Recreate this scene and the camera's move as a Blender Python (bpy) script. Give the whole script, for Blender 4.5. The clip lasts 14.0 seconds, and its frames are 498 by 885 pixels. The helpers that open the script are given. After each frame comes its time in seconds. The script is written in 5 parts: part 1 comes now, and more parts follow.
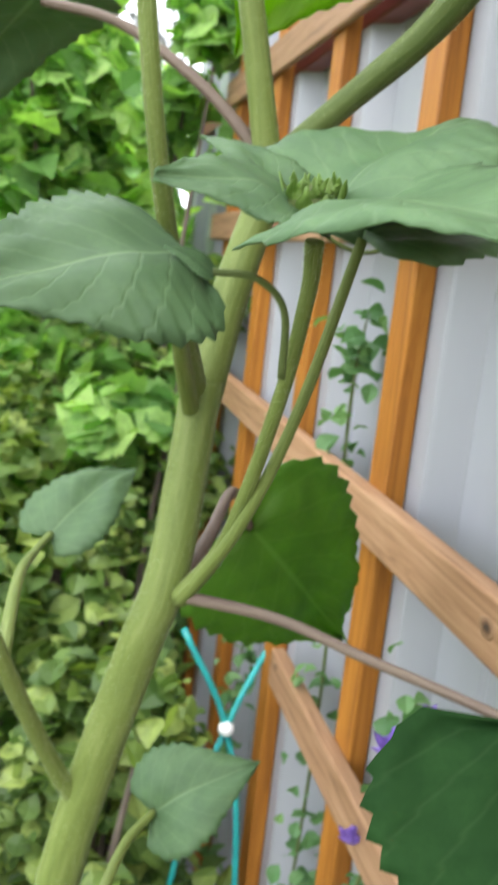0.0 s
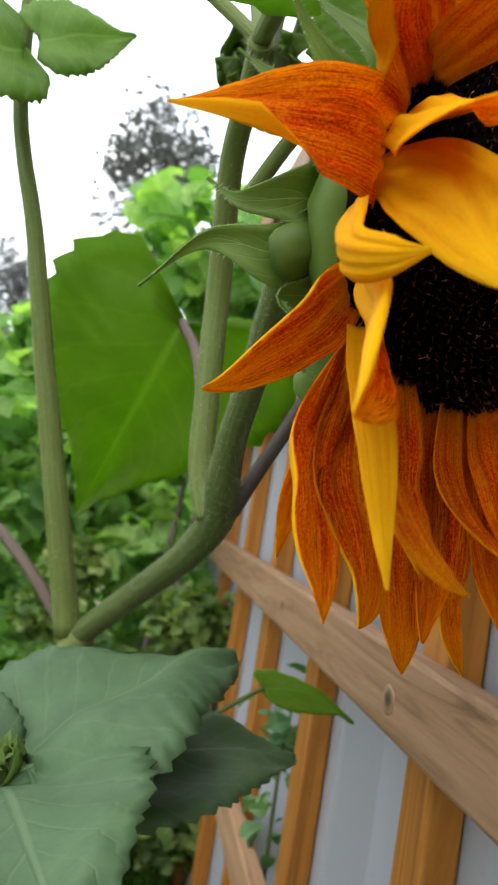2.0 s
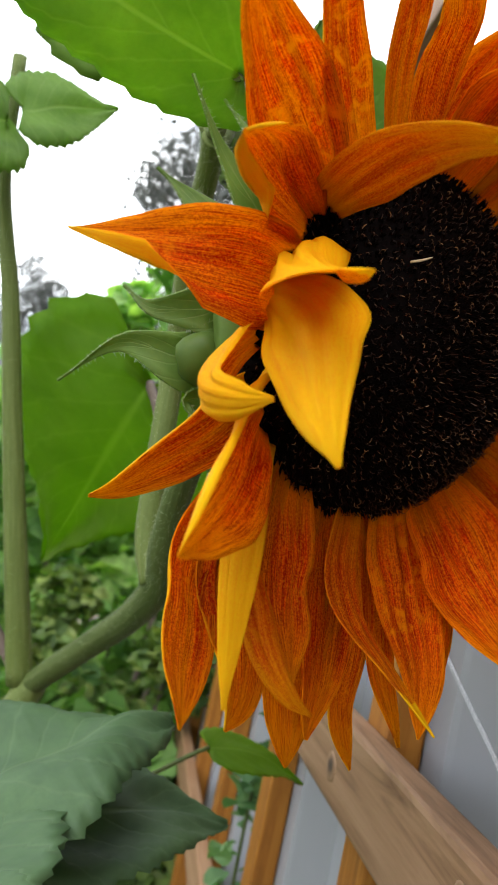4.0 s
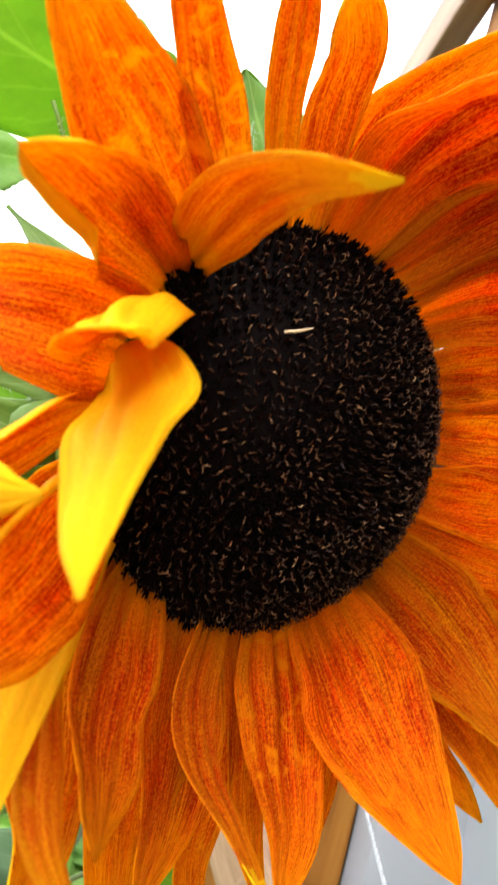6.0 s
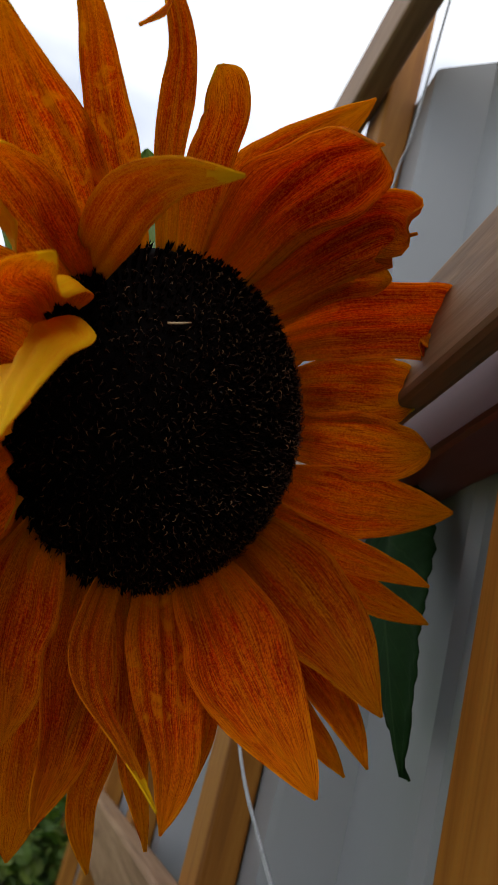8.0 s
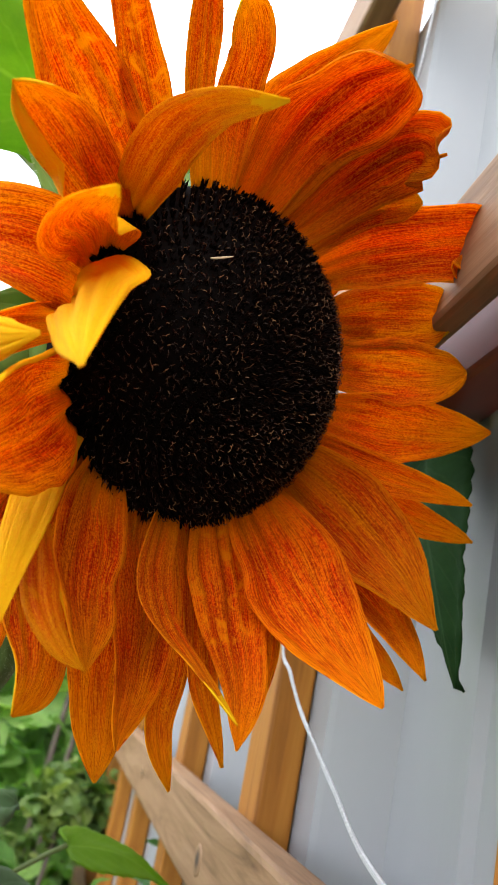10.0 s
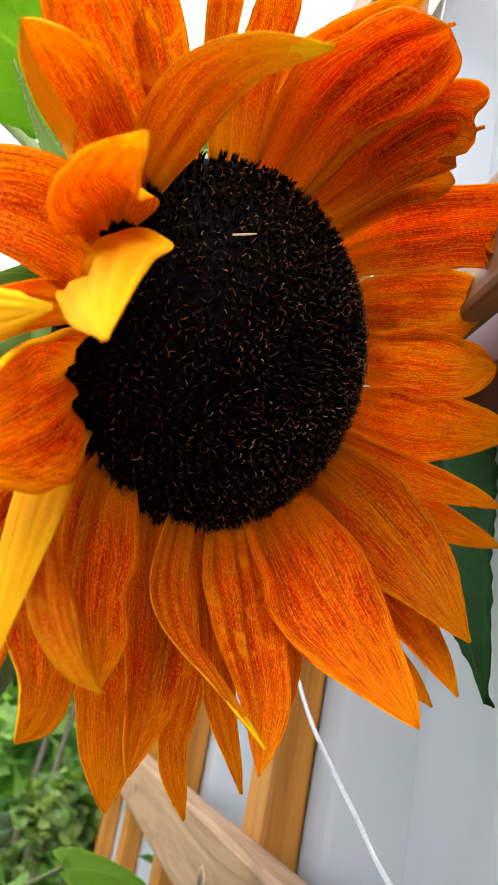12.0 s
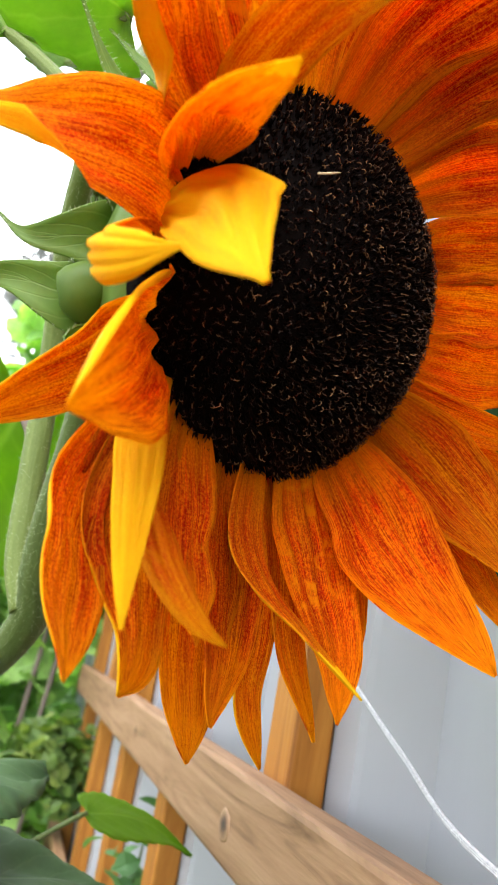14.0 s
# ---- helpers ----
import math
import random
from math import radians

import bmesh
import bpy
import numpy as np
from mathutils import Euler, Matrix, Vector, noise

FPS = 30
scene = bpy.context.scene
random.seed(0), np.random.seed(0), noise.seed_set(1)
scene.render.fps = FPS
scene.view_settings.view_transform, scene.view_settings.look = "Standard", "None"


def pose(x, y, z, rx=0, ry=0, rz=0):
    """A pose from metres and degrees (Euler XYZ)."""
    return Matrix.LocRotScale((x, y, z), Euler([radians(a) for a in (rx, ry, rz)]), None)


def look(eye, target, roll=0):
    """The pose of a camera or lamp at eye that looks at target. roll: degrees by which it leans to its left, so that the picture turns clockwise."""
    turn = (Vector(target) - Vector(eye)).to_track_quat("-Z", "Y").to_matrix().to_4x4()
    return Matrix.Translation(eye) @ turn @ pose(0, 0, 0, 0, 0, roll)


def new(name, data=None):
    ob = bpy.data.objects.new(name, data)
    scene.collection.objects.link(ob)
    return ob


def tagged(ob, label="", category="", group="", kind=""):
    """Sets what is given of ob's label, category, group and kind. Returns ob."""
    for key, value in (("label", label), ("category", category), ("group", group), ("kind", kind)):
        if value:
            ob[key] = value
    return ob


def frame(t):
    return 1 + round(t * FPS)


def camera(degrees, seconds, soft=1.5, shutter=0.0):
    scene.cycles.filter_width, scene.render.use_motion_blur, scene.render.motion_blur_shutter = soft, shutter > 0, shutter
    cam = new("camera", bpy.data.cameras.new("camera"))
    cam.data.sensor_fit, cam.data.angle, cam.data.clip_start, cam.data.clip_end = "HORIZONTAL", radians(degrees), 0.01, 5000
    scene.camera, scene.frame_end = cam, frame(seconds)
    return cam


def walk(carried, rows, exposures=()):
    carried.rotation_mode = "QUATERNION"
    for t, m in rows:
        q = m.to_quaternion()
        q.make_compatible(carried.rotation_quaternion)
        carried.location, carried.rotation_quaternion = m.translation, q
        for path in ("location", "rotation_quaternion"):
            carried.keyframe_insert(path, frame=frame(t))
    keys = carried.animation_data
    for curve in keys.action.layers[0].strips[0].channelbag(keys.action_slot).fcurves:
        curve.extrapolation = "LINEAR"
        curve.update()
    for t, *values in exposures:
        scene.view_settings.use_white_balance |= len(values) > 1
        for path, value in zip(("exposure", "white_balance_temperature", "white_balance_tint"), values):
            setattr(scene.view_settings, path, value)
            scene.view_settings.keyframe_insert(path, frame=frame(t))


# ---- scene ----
cam = camera(30.8, 14.0, shutter=0.2)
cam.data.dof.use_dof, cam.data.dof.focus_distance, cam.data.dof.aperture_fstop = True, 0.26, 40.0
PATH = [
    (0, (0.0754, 0.0402, 1.4033), (0.4387, 1.6047, 1.0745), 6.1),
    (0.5, (0.1238, 0.0467, 1.4549), (0.474, 1.6408, 1.2926), 6.8),
    (1, (0.1738, 0.0303, 1.4992), (0.4707, 1.6425, 1.5369), 7.7),
    (1.5, (0.1894, 0.0221, 1.5148), (0.4239, 1.6392, 1.655), 8.3),
    (2, (0.214, 0.0303, 1.5419), (0.3903, 1.6572, 1.6575), 9.0),
    (4.3, (0.2526, 0.0123, 1.5665), (0.3682, 1.64, 1.728), 12.9),
    (4.5, (0.2649, 0.0254, 1.5656), (0.3518, 1.6556, 1.7223), 13.1),
    (5, (0.2821, 0.0492, 1.5665), (0.3559, 1.681, 1.7165), 13.6),
    (5.5, (0.2837, 0.0623, 1.5714), (0.3452, 1.6941, 1.7272), 14.3),
    (6, (0.2755, 0.0517, 1.5845), (0.4018, 1.6605, 1.8772), 15.5),
    (6.5, (0.278, 0.0435, 1.5886), (0.3813, 1.64, 1.9494), 17.3),
    (7, (0.2788, 0.0303, 1.5845), (0.3608, 1.6187, 1.983), 18.1),
    (7.5, (0.2845, 0.0082, 1.5763), (0.4215, 1.5867, 2.0011), 17.4),
    (7.7, (0.2895, 0.0139, 1.5484), (0.4781, 1.5514, 2.0863), 16.1),
    (9.8, (0.2821, 0.0189, 1.5287), (0.5027, 1.5818, 1.974), 11.1),
    (10, (0.2796, 0.0131, 1.5304), (0.4994, 1.5744, 1.9814), 11.1),
    (10.5, (0.2763, 0.0164, 1.5279), (0.5059, 1.5752, 1.9822), 10.9),
    (11, (0.2747, 0.0205, 1.5246), (0.5051, 1.5785, 1.983), 10.9),
    (11.5, (0.2772, 0.0303, 1.5255), (0.5141, 1.5851, 1.9912), 10.7),
    (12, (0.2739, 0.0369, 1.532), (0.515, 1.5908, 1.9986), 10.9),
    (12.5, (0.2698, 0.0402, 1.5328), (0.5117, 1.5941, 1.997), 10.9),
    (13, (0.2616, 0.041, 1.5353), (0.5223, 1.5998, 1.974), 10.8),
    (13.5, (0.2501, 0.05, 1.5361), (0.5355, 1.6129, 1.942), 10.9),
    (14, (0.2476, 0.0484, 1.5287), (0.5658, 1.6097, 1.9141), 10.2),
]
EXPOSURE = [(0, 0.86), (0.5, 0.52), (1, 0.0), (2.2, -0.03), (4.3, 0.05), (4.7, 0.2), (5.1, 0.65), (5.8, 1.2), (6.2, 1.15), (6.6, 0.3), (7, -0.53), (7.7, -1.15), (9.8, 0.66), (11, 0.55), (12, 0.90), (13, 1.0), (14, 1.0)]
walk(cam, [(t, look(eye, target, roll)) for t, eye, target, roll in PATH], EXPOSURE)

# ---- light ----
SUN_UP, SUN_ROUND = radians(51), radians(205)
world = bpy.data.worlds.new("overcast")
scene.world = world
world.use_nodes = True
wn, wl = world.node_tree.nodes, world.node_tree.links
wn.clear()
sky = wn.new("ShaderNodeTexSky")
sky.sky_type, sky.sun_disc, sky.sun_elevation, sky.sun_rotation = "NISHITA", False, SUN_UP, SUN_ROUND
b_sky, b_cloud = wn.new("ShaderNodeBackground"), wn.new("ShaderNodeBackground")
b_sky.inputs[1].default_value, b_cloud.inputs[1].default_value = 0.05, 3.1
wl.new(sky.outputs[0], b_sky.inputs[0])
w_at, w_map = wn.new("ShaderNodeTexCoord"), wn.new("ShaderNodeMapping")
w_map.inputs["Scale"].default_value = (1.0, 1.0, 2.6)
w_noise, w_ramp = wn.new("ShaderNodeTexNoise"), wn.new("ShaderNodeValToRGB")
w_noise.inputs["Scale"].default_value, w_noise.inputs["Detail"].default_value = 3.2, 5.0
w_ramp.color_ramp.elements[0].position, w_ramp.color_ramp.elements[0].color = 0.32, (0.48, 0.52, 0.59, 1)
w_ramp.color_ramp.elements[1].position, w_ramp.color_ramp.elements[1].color = 0.68, (1.0, 1.0, 1.0, 1)
wl.new(w_at.outputs["Generated"], w_map.inputs[0])
wl.new(w_map.outputs[0], w_noise.inputs["Vector"])
wl.new(w_noise.outputs[0], w_ramp.inputs[0])
wl.new(w_ramp.outputs[0], b_cloud.inputs[0])
w_add, w_out = wn.new("ShaderNodeAddShader"), wn.new("ShaderNodeOutputWorld")
wl.new(b_sky.outputs[0], w_add.inputs[0])
wl.new(b_cloud.outputs[0], w_add.inputs[1])
wl.new(w_add.outputs[0], w_out.inputs[0])
sun = new("sun", bpy.data.lights.new("sun", "SUN"))
sun.data.energy, sun.data.angle, sun.data.color = 1.3, radians(45), (1.0, 0.97, 0.92)
sun.matrix_world = look((-1.2, -2.6, 4.6), (0, 0.0, 1.0))


# ---- materials ----
class Mat:
    """A node material under construction."""

    def __init__(self, name, rough=0.5, metal=0.0, spec=0.5):
        self.m = bpy.data.materials.new(name)
        self.m.use_nodes = True
        self.n, self.l = self.m.node_tree.nodes, self.m.node_tree.links
        self.b = self.n["Principled BSDF"]
        self.out = self.n["Material Output"]
        self.b.inputs["Roughness"].default_value = rough
        self.b.inputs["Metallic"].default_value = metal
        self.b.inputs["Specular IOR Level"].default_value = spec

    def put(self, socket, value):
        if isinstance(value, (int, float)):
            socket.default_value = value
        elif isinstance(value, tuple):
            socket.default_value = (*value, 1) if len(value) == 3 and socket.type == "RGBA" else value
        else:
            self.l.new(value, socket)

    def coord(self, kind="Object", scale=(1, 1, 1)):
        c, m = self.n.new("ShaderNodeTexCoord"), self.n.new("ShaderNodeMapping")
        m.inputs["Scale"].default_value = scale
        self.l.new(c.outputs[kind], m.inputs[0])
        return m.outputs[0]

    def noise(self, at, scale, detail=4.0, rough=0.55, warp=0.0):
        x = self.n.new("ShaderNodeTexNoise")
        self.put(x.inputs["Vector"], at)
        x.inputs["Scale"].default_value, x.inputs["Detail"].default_value = scale, detail
        x.inputs["Roughness"].default_value, x.inputs["Distortion"].default_value = rough, warp
        return x.outputs[0]

    def ramp(self, value, *stops):
        r = self.n.new("ShaderNodeValToRGB")
        while len(r.color_ramp.elements) < len(stops):
            r.color_ramp.elements.new(0.5)
        for e, (p, c) in zip(r.color_ramp.elements, stops):
            e.position, e.color = p, (*c, 1) if isinstance(c, tuple) else (c, c, c, 1)
        self.put(r.inputs[0], value)
        return r.outputs[0]

    def mix(self, fac, a, b, how="MIX"):
        x = self.n.new("ShaderNodeMix")
        x.data_type, x.blend_type = "RGBA", how
        self.put(x.inputs[0], fac)
        self.put(x.inputs[6], a)
        self.put(x.inputs[7], b)
        return x.outputs[2]

    def math(self, how, a, b=0.0, c=0.0):
        x = self.n.new("ShaderNodeMath")
        x.operation = how
        for s, v in zip(x.inputs, (a, b, c)):
            self.put(s, v)
        return x.outputs[0]

    def split(self, vector):
        x = self.n.new("ShaderNodeSeparateXYZ")
        self.l.new(vector, x.inputs[0])
        return x.outputs

    def random(self, island=False):
        if island:
            return self.n.new("ShaderNodeNewGeometry").outputs["Random Per Island"]
        return self.n.new("ShaderNodeObjectInfo").outputs["Random"]

    def bump(self, height, strength=0.3, distance=0.001):
        x = self.n.new("ShaderNodeBump")
        x.inputs["Strength"].default_value, x.inputs["Distance"].default_value = strength, distance
        self.put(x.inputs["Height"], height)
        self.l.new(x.outputs[0], self.b.inputs["Normal"])

    def colour(self, value):
        self.put(self.b.inputs["Base Color"], value)
        return self

    def thin(self, value, share):
        """Lets part of the light through, as a petal or leaf does."""
        t, mx = self.n.new("ShaderNodeBsdfTranslucent"), self.n.new("ShaderNodeMixShader")
        self.put(t.inputs[0], value)
        mx.inputs[0].default_value = share
        self.l.new(self.b.outputs[0], mx.inputs[1])
        self.l.new(t.outputs[0], mx.inputs[2])
        self.l.new(mx.outputs[0], self.out.inputs[0])
        return self


def petal_material(name, deep, mid, light, share, glow, lines, mottle=0.0):
    k = Mat(name, 0.6, 0, 0.10)
    at = k.coord("UV")
    u, v = k.split(at)[0], k.split(at)[1]
    shift = k.math("MULTIPLY", k.random(), 37.0)
    warp = k.n.new("ShaderNodeVectorMath")
    warp.operation = "ADD"
    k.l.new(at, warp.inputs[0])
    off = k.n.new("ShaderNodeCombineXYZ")
    k.l.new(shift, off.inputs[0])
    k.l.new(off.outputs[0], warp.inputs[1])

    def scaled(x, y):
        m = k.n.new("ShaderNodeMapping")
        m.inputs["Scale"].default_value = (x, y, 1)
        k.l.new(warp.outputs[0], m.inputs[0])
        return m.outputs[0]

    broad = k.noise(scaled(1.0, 5.0), 1.0, 4, 0.5, 0.3)
    fibre = k.noise(scaled(3.2, 62.0), 1.0, 4, 0.65)
    thread = k.noise(scaled(8.0, 120.0), 1.0, 3, 0.6)
    grain = k.noise(k.coord("Object"), 1900, 2, 0.6)
    cell = k.noise(scaled(70.0, 42.0), 1.0, 2, 0.6)
    spots = k.noise(k.coord("Object"), 130, 4, 0.6, 1.2)
    edge = k.math("MULTIPLY", k.math("ABSOLUTE", k.math("SUBTRACT", v, 0.5)), 2.0)
    c = k.ramp(broad, (0.34, deep), (0.47, mid), (0.68, light))
    c = k.mix(0.25, c, mid)
    # dark and pale fibres along the petal, plainer towards its root
    along = k.ramp(u, (0.0, 0.45), (0.35, 0.8), (1.0, 1.0))
    c = k.mix(k.math("MULTIPLY", k.ramp(fibre, (0.48, 0.0), (0.62, lines)), along), c, deep)
    c = k.mix(k.math("MULTIPLY", k.ramp(fibre, (0.36, 0.80), (0.50, 0.0)), along), c, light)
    c = k.mix(k.math("MULTIPLY", k.ramp(thread, (0.40, lines), (0.48, 0.0)), along), c, deep)
    c = k.mix(k.ramp(thread, (0.54, 0.0), (0.64, 0.55)), c, light)
    # velvety speckle
    c = k.mix(k.ramp(grain, (0.40, 0.34), (0.50, 0.0)), c, deep)
    c = k.mix(k.ramp(grain, (0.52, 0.0), (0.64, 0.34)), c, light)
    c = k.mix(k.ramp(cell, (0.36, 0.40), (0.48, 0.0)), c, deep)
    c = k.mix(k.ramp(cell, (0.54, 0.0), (0.66, 0.30)), c, light)
    c = k.mix(k.ramp(spots, (0.58, 0.0), (0.70, 0.35 + 0.5 * mottle)), c, light)
    if mottle:
        c = k.mix(k.math("MULTIPLY", k.ramp(spots, (0.50, 0.0), (0.62, 0.5)), k.ramp(u, (0.10, 0.0), (0.2, 1.0), (0.50, 1.0), (0.62, 0.0))), c, light)
    # Paler orange root, raised further to stand for light shining through it.
    c = k.mix(k.ramp(u, (0.0, 0.60), (0.24, 0.0)), c, light)
    # golden tip and rim, with dark lines left in it
    gold = k.math("MINIMUM", k.math("ADD", k.ramp(u, (0.56, 0.0), (0.96, 0.88)), k.ramp(edge, (0.80, 0.0), (1.0, 0.60))), 0.95)
    c = k.mix(k.math("MULTIPLY", k.ramp(thread, (0.42, 0.15), (0.50, 1.0)), gold), c, light)
    tone = k.ramp(k.random(), (0.0, 0.84), (0.5, 0.95), (1.0, 1.06))
    c = k.mix(1.0, c, tone, "MULTIPLY")
    k.colour(c)
    k.bump(k.math("ADD", k.math("ADD", k.math("MULTIPLY", fibre, 0.9), k.math("MULTIPLY", grain, 0.30)), k.math("MULTIPLY", broad, 2.5)), 0.70, 0.0010)
    k.thin(k.mix(1.0, c, (1.0, glow, 1.0), "MULTIPLY"), share)
    return k.m


ORANGE = (0.40, 0.011, 0.0002), (1.0, 0.077, 0.0004), (1.0, 0.40, 0.003)
M_PETAL = petal_material("petal_front", *ORANGE, 0.64, 1.25, 0.85)
M_PETAL_MOTTLED = petal_material("petal_mottled", *ORANGE, 0.64, 1.25, 0.85, 1.0)
M_PETAL_PALE = petal_material("petal_pale", (0.62, 0.035, 0.0003), (1.0, 0.22, 0.001), (1.0, 0.50, 0.003), 0.70, 1.25, 0.80)
M_PETAL_BACK = petal_material("petal_back", (0.95, 0.37, 0.002), (1.0, 0.54, 0.003), (1.0, 0.63, 0.005), 0.46, 1.10, 0.34)


def leaf_material(name, dark, mid, vein, share, glow, rough=0.55, veins=7.0):
    k = Mat(name, rough, 0, 0.35)
    uv = k.split(k.coord("UV"))
    across = k.math("ABSOLUTE", k.math("SUBTRACT", uv[1], 0.5))
    along = k.math("SUBTRACT", uv[0], k.math("MULTIPLY", across, 0.75))
    side = k.math("ABSOLUTE", k.math("SUBTRACT", k.math("FRACT", k.math("MULTIPLY", along, veins)), 0.5))
    line = k.math("MAXIMUM", k.ramp(across, (0.006, 1.0), (0.022, 0.0)), k.math("MULTIPLY", k.ramp(side, (0.0, 1.0), (0.09, 0.0)), 0.40))
    blot = k.noise(k.coord("Object"), 38, 5, 0.6, 0.4)
    grain = k.noise(k.coord("Object"), 420, 3, 0.6)
    c = k.mix(k.ramp(blot, (0.35, 0.0), (0.68, 1.0)), dark, mid)
    c = k.mix(k.ramp(grain, (0.45, 0.0), (0.75, 0.35)), c, dark)
    c = k.mix(1.0, c, k.ramp(k.random(), (0.0, 0.85), (1.0, 1.15)), "MULTIPLY")
    c = k.mix(k.math("MULTIPLY", line, 0.50), c, vein)
    k.colour(c)
    k.bump(k.math("ADD", k.math("MULTIPLY", k.math("SUBTRACT", 1.0, line), 0.7), k.math("MULTIPLY", blot, 0.5)), 0.35, 0.0015)
    k.thin(k.mix(1.0, c, glow, "MULTIPLY"), share)
    return k.m


M_LEAF = leaf_material("leaf_top", (0.046, 0.094, 0.037), (0.072, 0.134, 0.053), (0.13, 0.20, 0.095), 0.22, (1.3, 1.5, 0.4), 0.58)
M_LEAF_BACK = leaf_material("leaf_back", (0.085, 0.17, 0.07), (0.12, 0.22, 0.10), (0.22, 0.30, 0.18), 0.35, (1.3, 1.6, 0.3))
# Lit copies of the leaf: light shining through is put into brighter colours.
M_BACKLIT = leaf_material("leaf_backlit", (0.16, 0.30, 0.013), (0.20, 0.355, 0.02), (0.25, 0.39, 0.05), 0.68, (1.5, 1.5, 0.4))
M_LEAF_LIT = leaf_material("leaf_lit", (0.15, 0.27, 0.05), (0.23, 0.37, 0.08), (0.36, 0.48, 0.18), 0.62, (1.4, 1.4, 0.6))
# Darker copy of the backlit leaf; the lower leaf's shade is in its colour.
M_BACKLIT_SHADE = leaf_material("leaf_backlit_shade", (0.075, 0.17, 0.016), (0.11, 0.235, 0.024), (0.15, 0.27, 0.06), 0.55, (1.2, 1.5, 0.4))
# Near-black leaf copy with the shade behind the head put into its colour.
M_LEAF_SHADE = leaf_material("leaf_shade", (0.007, 0.026, 0.006), (0.013, 0.042, 0.010), (0.035, 0.07, 0.025), 0.2, (1.2, 1.5, 0.4), 0.75)
M_LEAF_SHADE.node_tree.nodes["Principled BSDF"].inputs["Specular IOR Level"].default_value = 0.08
M_SEPAL = leaf_material("sepal_green", (0.098, 0.172, 0.028), (0.155, 0.25, 0.046), (0.27, 0.36, 0.13), 0.35, (1.2, 1.4, 0.5), 0.5, 5.0)


def stem_material(name, a, b, c0):
    k = Mat(name, 0.6, 0, 0.3)
    s = k.noise(k.coord("UV", (2.5, 16.0, 1)), 1.0, 4, 0.55)
    f = k.noise(k.coord("Object"), 900, 2, 0.6)
    c = k.mix(0.5, k.ramp(s, (0.3, a), (0.5, b), (0.72, c0)), b)
    c = k.mix(k.ramp(f, (0.55, 0.0), (0.72, 0.4)), c, c0)
    k.colour(c)
    k.bump(k.math("ADD", s, k.math("MULTIPLY", f, 0.5)), 0.5, 0.0015)
    return k.m


M_STEM = stem_material("stem_green", (0.064, 0.093, 0.016), (0.106, 0.142, 0.030), (0.185, 0.22, 0.072))
M_STEM_DARK = stem_material("stem_dark", (0.040, 0.062, 0.012), (0.068, 0.096, 0.022), (0.125, 0.158, 0.056))
M_PURPLE = stem_material("petiole_purple", (0.075, 0.048, 0.040), (0.112, 0.080, 0.062), (0.165, 0.14, 0.09))
M_PETIOLE = stem_material("petiole_dark", (0.030, 0.022, 0.020), (0.055, 0.042, 0.035), (0.10, 0.085, 0.06))
k = Mat("fine_hair", 0.5)
k.colour((0.45, 0.52, 0.36))
k.thin((0.7, 0.75, 0.6), 0.4)
M_HAIR = k.m

k = Mat("disc_dark", 0.8, 0, 0.04)
k.colour(k.ramp(k.noise(k.coord(), 700, 3), (0.3, (0.0012, 0.0006, 0.0005)), (0.8, (0.004, 0.0016, 0.0012))))
M_DISC = k.m
k = Mat("floret_dark", 0.7, 0, 0.05)
k.colour(k.ramp(k.random(True), (0.0, (0.0012, 0.0005, 0.0004)), (0.6, (0.004, 0.0013, 0.0008)), (1.0, (0.011, 0.0035, 0.0015))))
M_FLORET = k.m
k = Mat("stigma_brown", 0.45, 0, 0.2)
k.colour(k.ramp(k.random(True), (0.0, (0.006, 0.0020, 0.0010)), (0.40, (0.024, 0.008, 0.0035)), (0.70, (0.055, 0.022, 0.010)), (0.90, (0.13, 0.06, 0.028)), (1.0, (0.38, 0.20, 0.085))))
M_STIGMA = k.m
k = Mat("dry_floret", 0.6)
k.colour((0.55, 0.42, 0.25))
M_DRY = k.m


def wood_material(name, dark, mid, light, along):
    k = Mat(name, 0.62, 0, 0.3)
    s = [70.0, 70.0, 70.0]
    s[along] = 4.0
    g = k.noise(k.coord("Object", tuple(s)), 1.0, 6, 0.62, 1.4)
    big = k.noise(k.coord("Object", tuple(v / 7 for v in s)), 1.0, 3, 0.5, 0.5)
    fine = k.noise(k.coord("Object", tuple(v * 5 for v in s)), 1.0, 3, 0.6)
    c = k.ramp(g, (0.30, dark), (0.48, mid), (0.70, light))
    c = k.mix(k.ramp(big, (0.45, 0.0), (0.75, 0.55)), c, dark)
    c = k.mix(k.ramp(fine, (0.55, 0.0), (0.8, 0.35)), c, dark)
    c = k.mix(1.0, c, k.ramp(k.random(), (0.0, 0.88), (1.0, 1.1)), "MULTIPLY")
    k.colour(c)
    k.bump(k.math("ADD", g, fine), 0.35, 0.0008)
    return k.m


M_BATTEN = wood_material("stained_pine", (0.15, 0.050, 0.005), (0.28, 0.105, 0.011), (0.36, 0.150, 0.021), 2)
M_RAIL = wood_material("pale_pine", (0.13, 0.066, 0.031), (0.25, 0.140, 0.073), (0.33, 0.200, 0.115), 1)
k = Mat("wood_knot", 0.7)
at = k.split(k.coord("Generated"))
ring = k.math("SQRT", k.math("ADD", k.math("POWER", k.math("SUBTRACT", at[1], 0.5), 2.0), k.math("POWER", k.math("SUBTRACT", at[2], 0.5), 2.0)))
ring = k.math("ADD", ring, k.math("MULTIPLY", k.math("SUBTRACT", k.noise(k.coord(), 420, 3), 0.5), 0.30))
